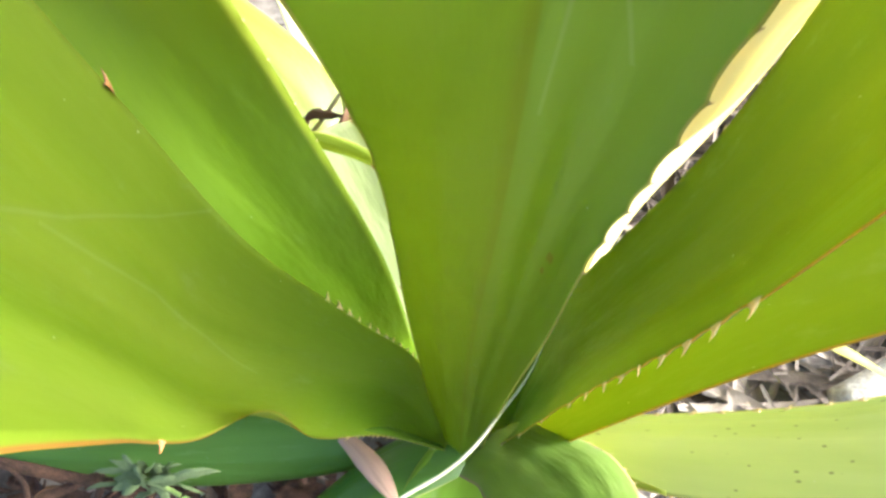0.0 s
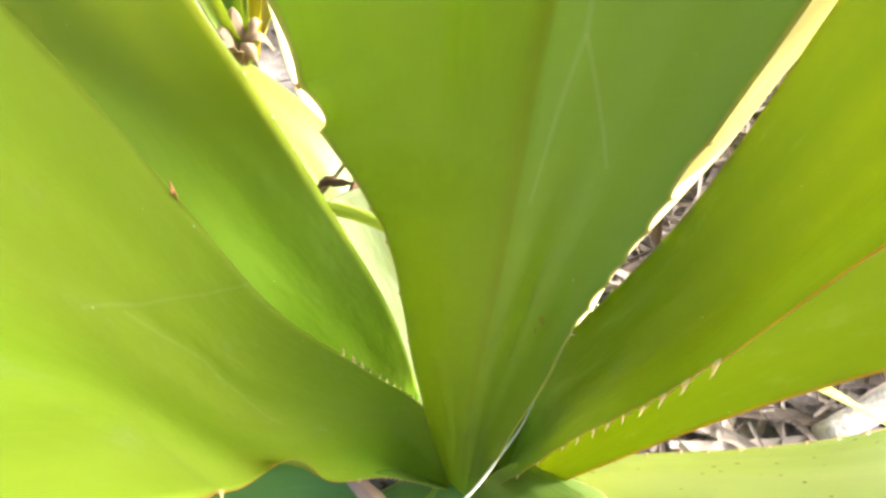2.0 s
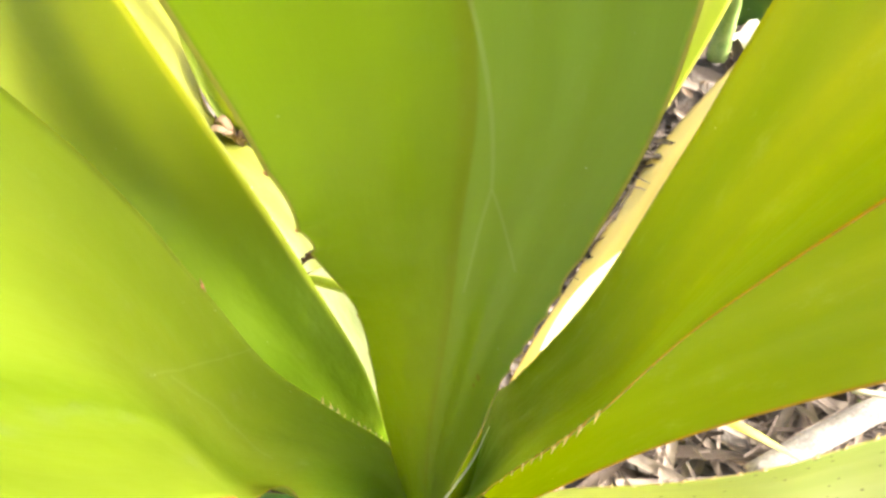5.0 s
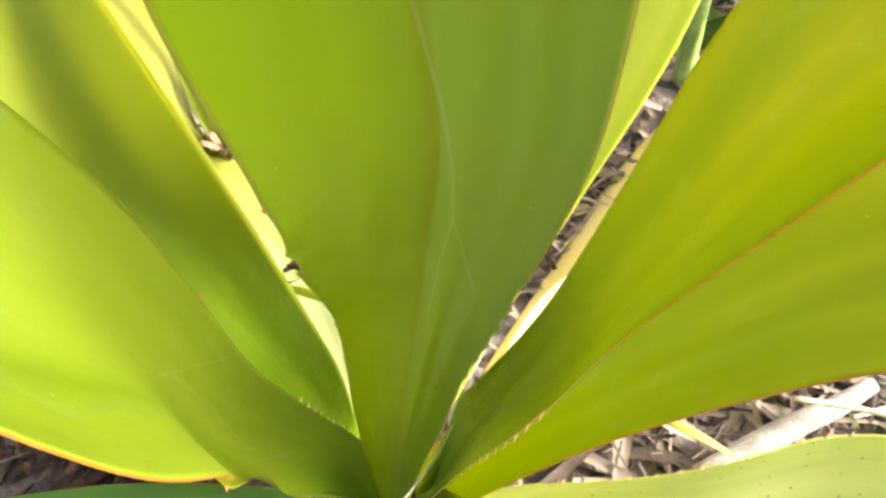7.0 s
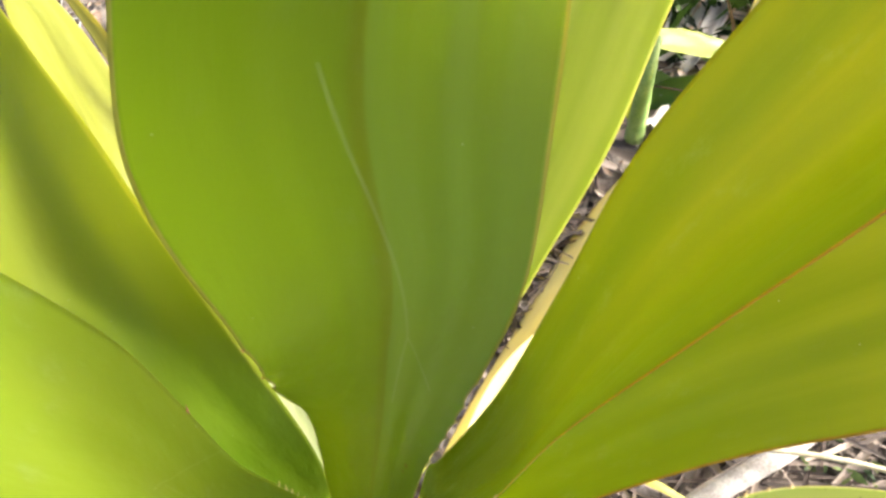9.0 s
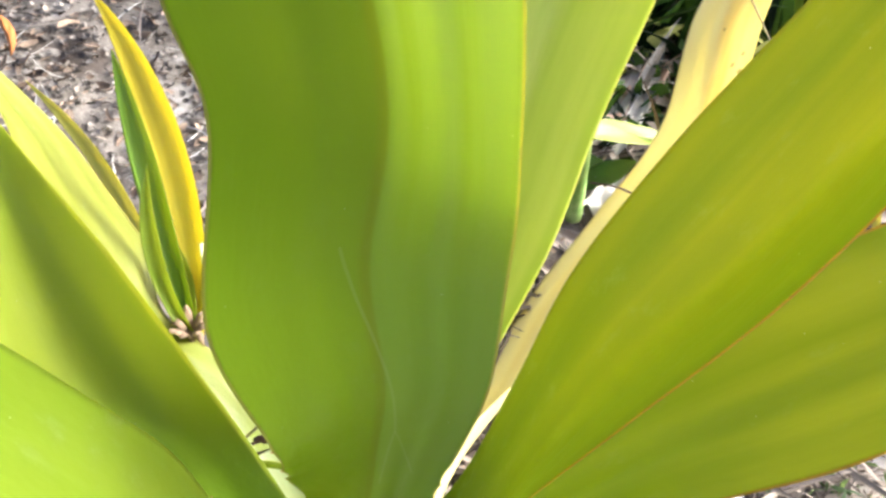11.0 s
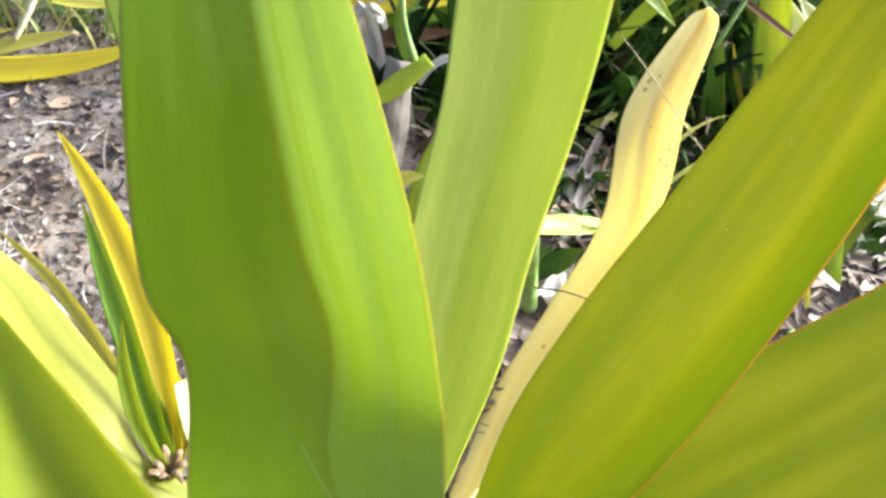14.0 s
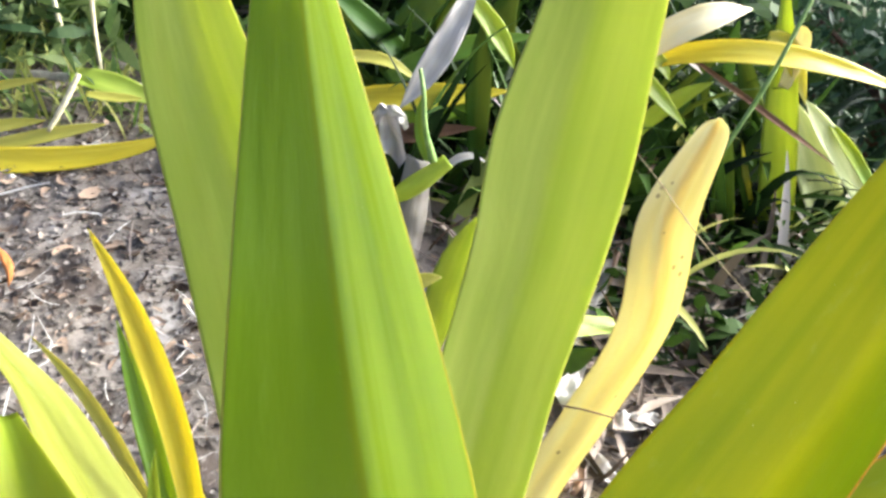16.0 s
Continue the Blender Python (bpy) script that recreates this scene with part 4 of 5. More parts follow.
strap(rosette, YELLOW_OLIVE, (0.0783, 0.1428, 0.1799), (0.0875, 0.1234, 0.1857), (0.119, 0.1016, 0.2095), 0.0045, side=(0.6, -0.3, 0.6), label="curled yellow-green rim of the low leaf's foot", along=24, across=8, seed=38, sway=0.05, blunt=0.5, channel=0.7)

lone("grass_straw", tube([(0.051, 0.155, 0.288), (0.041, 0.139, 0.274), (0.028, 0.124, 0.266), (0.015, 0.109, 0.262), (0.001, 0.098, 0.258), (-0.019, 0.087, 0.256), (-0.045, 0.07, 0.255)], [0.0003, 0.0006, 0.0008, 0.0009, 0.0009, 0.0009, 0.0008], 50, 6), CREAM_STRAW, "thin cream dry grass blade lying in the heart of the rosette", "straw")
lone("dark_twig", tube([(-0.094, 0.305, 0.246), (-0.069, 0.3, 0.286), (-0.052, 0.3, 0.314)], [0.0012, 0.0014, 0.001], 12, 6), STALK_DRY, "thin dark stem between the leaf bases", "twig")
bract = thing("dry_bract", (-0.06, 0.15, 0.12), "pinkish brown dry papery bract tucked between leaf bases", "dry leaf")
strap(bract, DRY_PINK, (-0.066, 0.158, 0.131), (-0.046, 0.138, 0.136), (-0.026, 0.11, 0.136), 0.0085, side=(0.8, 0.6, -0.3), seed=41)

lone("dark_twig", tube([(-0.282, 0.132, 0.175), (-0.246, 0.127, 0.163), (-0.221, 0.125, 0.149), (-0.206, 0.125, 0.132), (-0.203, 0.12, 0.096), (-0.24, 0.19, -0.03)], [0.0032, 0.004, 0.0036, 0.0044, 0.003, 0.003], 40, 8), BARK, "dark brown broken twig under the leaves", "twig")
lone("dark_twig", tube([(-0.257, 0.125, 0.193), (-0.244, 0.119, 0.184), (-0.242, 0.11, 0.169), (-0.261, 0.095, 0.118), (-0.33, 0.1, -0.02)], [0.0014, 0.0016, 0.0018, 0.0018, 0.0016], 30, 6), BARK, "thin black curved twig under the leaves", "twig")
lone("dark_twig", tube([(-0.253, 0.109, 0.151), (-0.236, 0.12, 0.144), (-0.216, 0.129, 0.137), (-0.251, 0.115, 0.071), (-0.3, 0.17, -0.03)], [0.003, 0.0035, 0.003, 0.002, 0.002], 30, 6), BARK, "dark brown thin twig under the leaves", "twig")
scrap = thing("torn_bark", (-0.209, 0.122, 0.132), "curled reddish brown scraps of torn bark", "bark")
for k, (px, py, tx, ty) in enumerate((
    ((-0.218, 0.124, 0.137), (-0.207, 0.126, 0.144), (-0.202, 0.124, 0.129), 0.0022),
    ((-0.212, 0.119, 0.132), (-0.204, 0.122, 0.141), (-0.210, 0.130, 0.135), 0.0018),
    ((-0.206, 0.119, 0.130), (-0.193, 0.121, 0.136), (-0.184, 0.120, 0.121), 0.0022),
    ((-0.171, 0.123, 0.117), (-0.160, 0.125, 0.125), (-0.153, 0.126, 0.112), 0.0018),
    ((-0.249, 0.114, 0.150), (-0.239, 0.118, 0.157), (-0.236, 0.122, 0.145), 0.0018),
)):
    strap(scrap, DRY_BROWN, px, py, tx, ty, side=(0.3, -0.5, 0.8), along=14, across=6, seed=300 + k, sway=0.6, channel=0.5)

weed_at = Vector((-0.174, 0.121, 0.162))
weed = thing("wilted_weed", weed_at, "grey-green wilted weed with curled narrow leaves", "weed")
rng = random.Random(44)
part("stem", tube([(weed_at.x, weed_at.y + 0.03, -0.03), (weed_at.x, weed_at.y + 0.01, 0.06), tuple(weed_at)], [0.0025, 0.002, 0.0015], 14, 6), STALK, weed)
for k in range(40):
    q = rng.uniform(0, 6.28)
    far = rng.uniform(0.014, 0.038) * (1.25 if abs(math.cos(q)) > 0.8 else 1.0)
    root = weed_at + Vector((rng.uniform(-0.006, 0.006), rng.uniform(-0.005, 0.005), rng.uniform(-0.01, 0.006)))
    way = Vector((math.cos(q), 0.3 * math.sin(q), 0.55 * math.sin(q)))
    mid = root + way * far * 0.55 + Vector((0, 0, rng.uniform(0.0, 0.006)))
    tip = root + way * far + Vector((0, 0, rng.uniform(-0.012, 0.004)))
    strap(weed, WEED_GREY, root, mid, tip, rng.uniform(0.0014, 0.0034), side=(-math.sin(q), 0.4, math.cos(q)), along=14, across=4, thick=0.0006, seed=k, sway=0.6, twist=rng.uniform(-160, 160))

# ---- the plantlet beside the rosette ----
pup = thing("young_plantlet", (-0.144, 0.43, 0.05), "young plantlet with narrow yellow and green leaves", "young plant")
part("stalk", tube([(-0.15, 0.45, -0.02), (-0.146, 0.43, 0.15), (-0.144, 0.42, 0.31)], [0.009, 0.008, 0.008], 20, 8), STALK, pup, "green upright stalk")
for k in range(7):
    q = k * 0.9
    strap(pup, DRY_TAN, (-0.139, 0.40, 0.295), (-0.139 + 0.013 * math.cos(q), 0.40 + 0.013 * math.sin(q), 0.318), (-0.139 + 0.023 * math.cos(q), 0.40 + 0.023 * math.sin(q), 0.306 + 0.010 * (k % 3)), 0.005, side=(-math.sin(q), math.cos(q), 0), along=10, across=4, seed=k, sway=0.6)
KNOT = (-0.139, 0.40, 0.30)
strap(pup, YELLOW, KNOT, (-0.191, 0.66, 0.37), (-0.38, 1.16, 0.318), 0.022, side=(0.85, 0.3, 0.35), label="long narrow golden-yellow leaf", seed=51, along=50, across=10, channel=0.55, sway=0.08)
strap(pup, YELLOW_PALE, KNOT, (-0.127, 0.47, 0.317), (-0.154, 0.56, 0.318), 0.012, side=(0.85, 0.3, 0.35), label="short twisted pale yellow leaf", seed=52, along=30, channel=0.5, twist=40)
strap(pup, GREEN, KNOT, (-0.183, 0.53, 0.402), (-0.237, 0.697, 0.461), 0.0145, side=(0.85, 0.2, 0.35), label="narrow mid-green leaf with a fine pale tip", seed=53, along=44, across=10, channel=0.55)
strap(pup, GREEN_PALE, KNOT, (-0.162, 0.47, 0.329), (-0.191, 0.547, 0.366), 0.007, side=(0.85, 0.2, 0.35), label="slender light green leaf", seed=54, channel=0.5)
strap(pup, GREEN_PALE, KNOT, (-0.166, 0.43, 0.384), (-0.164, 0.469, 0.469), 0.009, side=(0.85, 0.2, 0.35), label="slender light green leaf", seed=55, channel=0.5)
strap(pup, YELLOW_PALE, (-0.16, 0.44, 0.27), (-0.262, 0.65, 0.312), (-0.39, 0.82, 0.345), 0.010, side=(0.8, 0.3, 0.5), label="narrow bright yellow leaf", seed=56, along=36, channel=0.45)
strap(pup, GREEN_PALE, KNOT, (-0.146, 0.45, 0.331), (-0.165, 0.5, 0.347), 0.008, side=(0.85, 0.2, 0.35), seed=57, channel=0.4)

# ---- the thicket behind ----
back = thing("neighbour_plant", (0.95, 1.62, 0.05), "big neighbouring plant with yellow, white and green strap leaves", "succulent")
part("stem", tube([(0.95, 1.62, -0.1), (0.96, 1.62, 0.1), (0.96, 1.6, 0.24)], [0.07, 0.07, 0.04], 16, 10), DRY_BROWN, back)
strap(back, STRAW, (0.757, 1.450, 0.523), (0.877, 1.400, 0.647), (1.062, 1.450, 0.671), 0.0377, side=(0.30, -0.73, -0.61), label="pale sunlit leaf", seed=61)
strap(back, YELLOW, (0.810, 1.500, 0.512), (1.106, 1.400, 0.584), (1.586, 1.400, 0.472), 0.0317, side=(-0.12, -0.65, -0.75), label="arching spotted yellow leaf", seed=62, along=40)
strap(back, GREEN_PALE, (0.815, 1.450, 0.326), (0.904, 1.450, 0.430), (1.018, 1.450, 0.494), 0.0235, side=(0.41, -0.77, -0.50), seed=63)
strap(back, GREEN_PALE, (1.570, 1.550, -0.451), (1.308, 1.450, 0.185), (1.155, 1.500, 0.749), 0.0497, side=(0.88, -0.39, 0.29), seed=64, along=36)
strap(back, YELLOW_PALE, (1.487, 1.500, -0.400), (1.329, 1.500, -0.014), (1.187, 1.500, 0.309), 0.0167, side=(0.90, -0.22, 0.38), seed=65)
strap(back, GREEN_WHITE_SUN, (1.858, 1.600, -0.247), (1.501, 1.500, 0.150), (1.302, 1.500, 0.427), 0.0652, side=(0.75, 0.13, 0.64), label="broad pale leaf, painted sunlit", seed=66)
strap(back, GREEN_WHITE_SUN, (1.829, 1.550, -0.034), (1.476, 1.450, 0.275), (1.293, 1.450, 0.447), 0.0370, side=(0.59, 0.35, 0.73), seed=67)
strap(back, GREEN_YELLOW, (1.773, 1.500, 0.041), (1.534, 1.450, 0.264), (1.374, 1.450, 0.392), 0.0218, side=(0.60, 0.33, 0.73), seed=68)
strap(back, MID, (1.336, 1.500, -0.269), (1.171, 1.450, 0.083), (1.107, 1.450, 0.366), 0.0347, side=(0.91, -0.29, 0.30), seed=69)
strap(back, DRY_BROWN, (0.977, 1.500, 0.533), (1.168, 1.420, 0.424), (1.419, 1.400, 0.280), 0.009, side=(-0.52, -0.42, -0.75), label="dark brown dry curled leaf", seed=70)
strap(back, YELLOW_PALE, (1.234, 1.300, -0.315), (1.202, 1.300, -0.214), (1.137, 1.300, -0.106), 0.0258, side=(0.91, -0.07, 0.42), seed=71)
strap(back, DRY_GREY, (0.887, 1.500, 0.561), (0.957, 1.500, 0.533), (1.015, 1.500, 0.493), 0.0069, side=(-0.41, -0.49, -0.77), seed=72)
strap(back, GREEN_PALE, (0.803, 1.450, 0.570), (0.860, 1.450, 0.543), (0.897, 1.450, 0.495), 0.0173, side=(-0.58, -0.36, -0.73), seed=73)
strap(back, GREEN_PALE, (0.773, 1.400, 0.541), (0.834, 1.400, 0.494), (0.944, 1.400, 0.396), 0.0210, side=(-0.60, -0.37, -0.71), seed=74)
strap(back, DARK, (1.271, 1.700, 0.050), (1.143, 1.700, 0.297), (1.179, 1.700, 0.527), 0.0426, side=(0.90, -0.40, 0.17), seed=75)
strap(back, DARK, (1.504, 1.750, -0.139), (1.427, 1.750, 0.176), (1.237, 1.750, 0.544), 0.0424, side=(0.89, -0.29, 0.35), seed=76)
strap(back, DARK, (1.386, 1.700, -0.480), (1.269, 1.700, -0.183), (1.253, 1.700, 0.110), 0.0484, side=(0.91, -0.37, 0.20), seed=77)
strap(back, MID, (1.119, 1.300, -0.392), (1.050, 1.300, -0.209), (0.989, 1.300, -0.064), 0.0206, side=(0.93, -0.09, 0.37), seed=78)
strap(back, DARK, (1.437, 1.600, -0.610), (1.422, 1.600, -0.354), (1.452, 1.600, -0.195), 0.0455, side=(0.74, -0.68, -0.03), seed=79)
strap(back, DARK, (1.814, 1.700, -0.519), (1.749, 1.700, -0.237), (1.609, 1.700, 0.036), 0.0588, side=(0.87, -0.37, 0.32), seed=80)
strap(back, STRAW, (1.216, 1.450, 0.478), (1.220, 1.450, 0.592), (1.188, 1.450, 0.633), 0.0246, side=(0.84, -0.53, 0.15), seed=81)
strap(back, YELLOW_PALE, (1.130, 1.450, 0.605), (1.207, 1.450, 0.564), (1.299, 1.450, 0.432), 0.0275, side=(-0.71, -0.12, -0.69), seed=82)
for k, root in enumerate(((0.757, 1.45, 0.523), (0.810, 1.50, 0.512), (0.815, 1.45, 0.326), (0.977, 1.50, 0.533), (0.803, 1.45, 0.570), (0.773, 1.40, 0.541), (1.216, 1.45, 0.478), (1.130, 1.45, 0.605))):
    strap(back, DARK, (0.96, 1.61, 0.2), ((0.96 + root[0]) / 2, 1.62, (0.24 + root[2]) / 2), root, 0.011, side=(0.9, -0.3, 0.2), along=14, across=6, seed=400 + k, blunt=0.6)
lone("green_stalk", tube([(1.03, 1.35, 0.36), (1.073, 1.35, 0.483), (1.107, 1.35, 0.611), (1.159, 1.38, 0.752)], [0.006, 0.006, 0.005, 0.005], 24, 7), STALK, "long bare green stalk leaning through the thicket", "stalk")

lone("dry_seed_stalk", tube([(0.546, 0.92, 0.578), (0.605, 0.9, 0.517), (0.684, 0.9, 0.432), (0.819, 0.95, 0.302), (0.965, 1, 0.167)], [0.0008, 0.0011, 0.0011, 0.001, 0.0008], 30, 6), STALK_DRY, "thin dry seed stalk leaning over the straw leaf", "stalk")
lone("thin_twig", tube([(0.334, 0.6, 0.34), (0.373, 0.58, 0.344), (0.438, 0.6, 0.298)], [0.001, 0.0013, 0.001], 20, 6), BARK, "thin dark twig across the straw leaf", "twig")
mid_plant = thing("strap_plant", (0.35, 1.75, 0.1), "dark strap-leaved plant with old yellow and grey leaves", "plant")
part("stem", tube([(0.35, 1.75, -0.05), (0.35, 1.75, 0.2), (0.35, 1.72, 0.3)], [0.06, 0.06, 0.04], 14, 10), DRY_BROWN, mid_plant)
strap(mid_plant, DRY_GREY, (0.380, 1.450, 0.684), (0.309, 1.380, 0.580), (0.226, 1.350, 0.471), 0.0308, side=(-0.80, 0.49, 0.35), label="hanging dry grey-white leaf", seed=91, sway=0.3, channel=0.5)
strap(mid_plant, YELLOW, (0.031, 1.650, 0.367), (0.291, 1.600, 0.396), (0.552, 1.600, 0.411), 0.0363, side=(-0.00, -0.69, -0.72), label="long horizontal yellow leaf", seed=92)
strap(mid_plant, YELLOW_PALE, (0.059, 1.600, 0.478), (0.205, 1.600, 0.494), (0.315, 1.600, 0.428), 0.0161, side=(-0.15, -0.64, -0.75), seed=93)
strap(mid_plant, GREEN_YELLOW, (0.240, 1.620, 0.338), (0.370, 1.620, 0.352), (0.518, 1.620, 0.365), 0.0346, side=(0.07, -0.71, -0.70), seed=94)
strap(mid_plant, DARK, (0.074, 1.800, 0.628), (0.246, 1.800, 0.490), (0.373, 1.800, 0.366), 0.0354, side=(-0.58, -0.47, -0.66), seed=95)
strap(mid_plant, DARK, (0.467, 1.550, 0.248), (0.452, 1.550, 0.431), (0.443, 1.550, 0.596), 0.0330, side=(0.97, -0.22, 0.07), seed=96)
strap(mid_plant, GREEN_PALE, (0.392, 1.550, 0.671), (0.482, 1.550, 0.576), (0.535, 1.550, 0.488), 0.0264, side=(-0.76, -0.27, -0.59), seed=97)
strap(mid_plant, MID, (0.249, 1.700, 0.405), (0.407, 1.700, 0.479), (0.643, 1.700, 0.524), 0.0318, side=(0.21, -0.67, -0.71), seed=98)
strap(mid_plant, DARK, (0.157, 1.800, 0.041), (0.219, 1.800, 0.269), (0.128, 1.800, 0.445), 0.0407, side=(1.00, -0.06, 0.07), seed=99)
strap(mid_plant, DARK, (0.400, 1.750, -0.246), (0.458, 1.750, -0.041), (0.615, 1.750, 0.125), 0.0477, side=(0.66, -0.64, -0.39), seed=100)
strap(mid_plant, MID, (0.417, 1.600, 0.069), (0.489, 1.600, 0.154), (0.537, 1.600, 0.286), 0.0306, side=(0.68, -0.63, -0.37), seed=101)
strap(mid_plant, GREEN_PALE, (0.322, 1.27, 0.385), (0.252, 1.265, 0.332), (0.188, 1.27, 0.288), 0.023, side=(0.45, -0.6, -0.65), label="pale green sheathing bract, yellow at its foot", seed=102, blunt=0.1, foot=0.75, channel=0.5)
part("stalk", tube([(0.252, 1.29, 0.58), (0.260, 1.275, 0.53), (0.267, 1.27, 0.46), (0.289, 1.27, 0.385)], [0.004, 0.005, 0.006, 0.010], 20, 8), STALK, mid_plant, "green bent stalk above the bract")
strap(mid_plant, DRY_ASH, (0.277, 1.34, 0.36), (0.258, 1.33, 0.208), (0.255, 1.33, 0.037), 0.040, side=(0.95, -0.25, 0.15), label="broad grey-brown dead leaf sheath", seed=131, sway=0.4, channel=0.7, along=30, across=14, blunt=0.6, foot=0.8)
strap(mid_plant, MID, (0.319, 1.400, 0.298), (0.282, 1.400, 0.392), (0.287, 1.400, 0.485), 0.0114, side=(0.99, -0.03, 0.17), seed=103)
strap(mid_plant, DRY_GREY, (0.332, 1.400, 0.268), (0.384, 1.400, 0.328), (0.448, 1.400, 0.313), 0.0105, side=(0.24, -0.74, -0.62), seed=104)
for k, (root, mid, tip, half) in enumerate((
    ((0.262, 1.430, 0.120), (0.226, 1.410, 0.330), (0.205, 1.420, 0.445), 0.030),
    ((0.290, 1.440, -0.040), (0.268, 1.395, 0.150), (0.236, 1.410, 0.305), 0.036),
    ((0.176, 1.415, 0.405), (0.212, 1.395, 0.452), (0.252, 1.410, 0.400), 0.016),
    ((0.318, 1.430, 0.050), (0.306, 1.400, 0.190), (0.270, 1.420, 0.290), 0.018),
)):
    strap(mid_plant, DRY_GREY, root, mid, tip, half, side=(0.95, -0.25, 0.15), label="crumpled grey dead leaf sheath", seed=105 + 7 * k, sway=0.9, channel=0.8, blunt=0.7, along=40, across=14)
strap(mid_plant, DRY_BROWN, (0.230, 1.550, 0.317), (0.301, 1.550, 0.323), (0.459, 1.550, 0.334), 0.0280, side=(0.05, -0.72, -0.69), seed=107, sway=0.5)
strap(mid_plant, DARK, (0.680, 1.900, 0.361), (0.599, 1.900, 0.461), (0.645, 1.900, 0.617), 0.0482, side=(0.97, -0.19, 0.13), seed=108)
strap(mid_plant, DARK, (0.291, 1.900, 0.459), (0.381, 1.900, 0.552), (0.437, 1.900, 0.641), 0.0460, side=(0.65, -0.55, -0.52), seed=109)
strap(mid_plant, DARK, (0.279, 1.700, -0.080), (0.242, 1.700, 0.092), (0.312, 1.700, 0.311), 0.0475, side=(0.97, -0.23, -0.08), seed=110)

near = thing("small_strap_plant", (0.36, 0.95, 0.05), "low plant with pale sunlit leaves", "plant")
part("stem", tube([(0.454, 0.86, 0.049), (0.443, 0.86, 0.162), (0.454, 0.9, 0.221)], [0.016, 0.013, 0.01], 16, 8), STALK, near, "stout pale green stalk")
strap(near, GREEN_PALE, (0.242, 1.000, 0.069), (0.278, 1.020, 0.238), (0.327, 1.040, 0.384), 0.0373, side=(0.86, -0.48, -0.17), label="pale sunlit leaf", seed=121)
strap(near, YELLOW_PALE, (0.193, 1.000, 0.246), (0.219, 1.000, 0.271), (0.262, 1.000, 0.278), 0.0159, side=(0.25, -0.80, -0.54), seed=122)
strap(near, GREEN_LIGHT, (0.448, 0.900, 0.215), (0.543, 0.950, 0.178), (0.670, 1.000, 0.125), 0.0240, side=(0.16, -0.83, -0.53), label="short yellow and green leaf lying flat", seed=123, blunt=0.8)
strap(near, GREEN_PALE, (0.456, 0.880, 0.061), (0.429, 0.880, 0.147), (0.445, 0.880, 0.223), 0.0126, side=(0.95, -0.30, 0.06), seed=124)
strap(near, DARK, (0.493, 0.950, 0.057), (0.537, 0.950, 0.081), (0.592, 0.950, 0.112), 0.0250, side=(0.26, -0.84, -0.47), seed=125)
strap(near, MID, (0.452, 0.900, 0.029), (0.490, 0.900, 0.047), (0.535, 0.900, 0.064), 0.0134, side=(0.20, -0.86, -0.47), seed=126)

for k, (root, mid, tip, half, text) in enumerate((
    ((0.618, 1.116, 0.059), (0.714, 1.235, 0.095), (0.856, 1.441, 0.088), 0.035, "broad grey bleached dead leaf on the ground"),
    ((0.529, 1.027, 0.057), (0.626, 1.176, 0.096), (0.797, 1.481, 0.099), 0.03, "narrow grey bleached dead leaf on the ground"),
    ((0.567, 1.030, 0.053), (0.682, 1.168, 0.100), (0.856, 1.490, 0.094), 0.02, "narrow grey bleached dead leaf on the ground"),
    ((0.505, 1.065, 0.074), (0.575, 1.104, 0.102), (0.712, 1.171, 0.067), 0.018, "narrow grey bleached dead leaf on the ground"),
    ((0.507, 0.789, 0.028), (0.514, 0.717, 0.048), (0.553, 0.685, 0.010), 0.02, "white papery dead leaf on the ground"),
    ((0.574, 0.839, 0.028), (0.603, 0.798, 0.059), (0.707, 0.841, 0.015), 0.024, "crumpled brown-grey dead leaf on the ground"),
    ((0.439, 0.676, 0.020), (0.458, 0.686, 0.049), (0.504, 0.765, 0.025), 0.014, "white papery dead leaf on the ground"),
    ((0.475, 0.869, 0.041), (0.500, 0.874, 0.080), (0.609, 1.015, 0.047), 0.02, "crumpled brown-grey dead leaf on the ground"),
)):
    dead = thing("dead_leaf", root, text, "dead leaf", "dead leaves on the ground")
    across = np.cross(np.array(tip) - np.array(root), (0, 0, 1))
    strap(dead, DRY_GREY if k % 3 else DRY_PINK, root, mid, tip, half, side=tuple(unit(across)), seed=130 + k, sway=0.6, channel=0.5, blunt=0.5)

side_plant = thing("low_leafy_plant", (0.72, 0.8, 0.0), "low plant with thin green and yellow leaves", "plant")
part("stem", tube([(0.72, 0.82, -0.08), (0.72, 0.82, 0.03)], [0.02, 0.015], 8, 8), STALK, side_plant)
strap(side_plant, YELLOW_PALE, (0.710, 1.000, 0.041), (0.817, 1.000, -0.004), (0.955, 1.000, -0.038), 0.0115, side=(-0.17, -0.83, -0.53), seed=141)
strap(side_plant, GREEN_YELLOW, (0.674, 0.950, -0.016), (0.771, 0.950, -0.029), (0.880, 0.950, -0.025), 0.0174, side=(-0.02, -0.88, -0.47), seed=142)
strap(side_plant, YELLOW, (0.547, 0.850, -0.029), (0.616, 0.850, -0.065), (0.703, 0.850, -0.105), 0.0188, side=(-0.23, -0.85, -0.48), seed=143)
strap(side_plant, MID, (0.754, 1.000, -0.031), (0.832, 1.000, -0.058), (0.919, 1.000, -0.060), 0.0169, side=(-0.09, -0.86, -0.50), seed=144)
strap(side_plant, GREEN_PALE, (0.723, 0.900, -0.093), (0.728, 0.900, -0.033), (0.697, 0.900, 0.013), 0.0169, side=(0.94, -0.26, 0.23), seed=145)
strap(side_plant, DARK, (0.875, 1.200, -0.144), (0.937, 1.200, -0.074), (1.042, 1.200, -0.104), 0.0377, side=(0.11, -0.87, -0.47), seed=146)

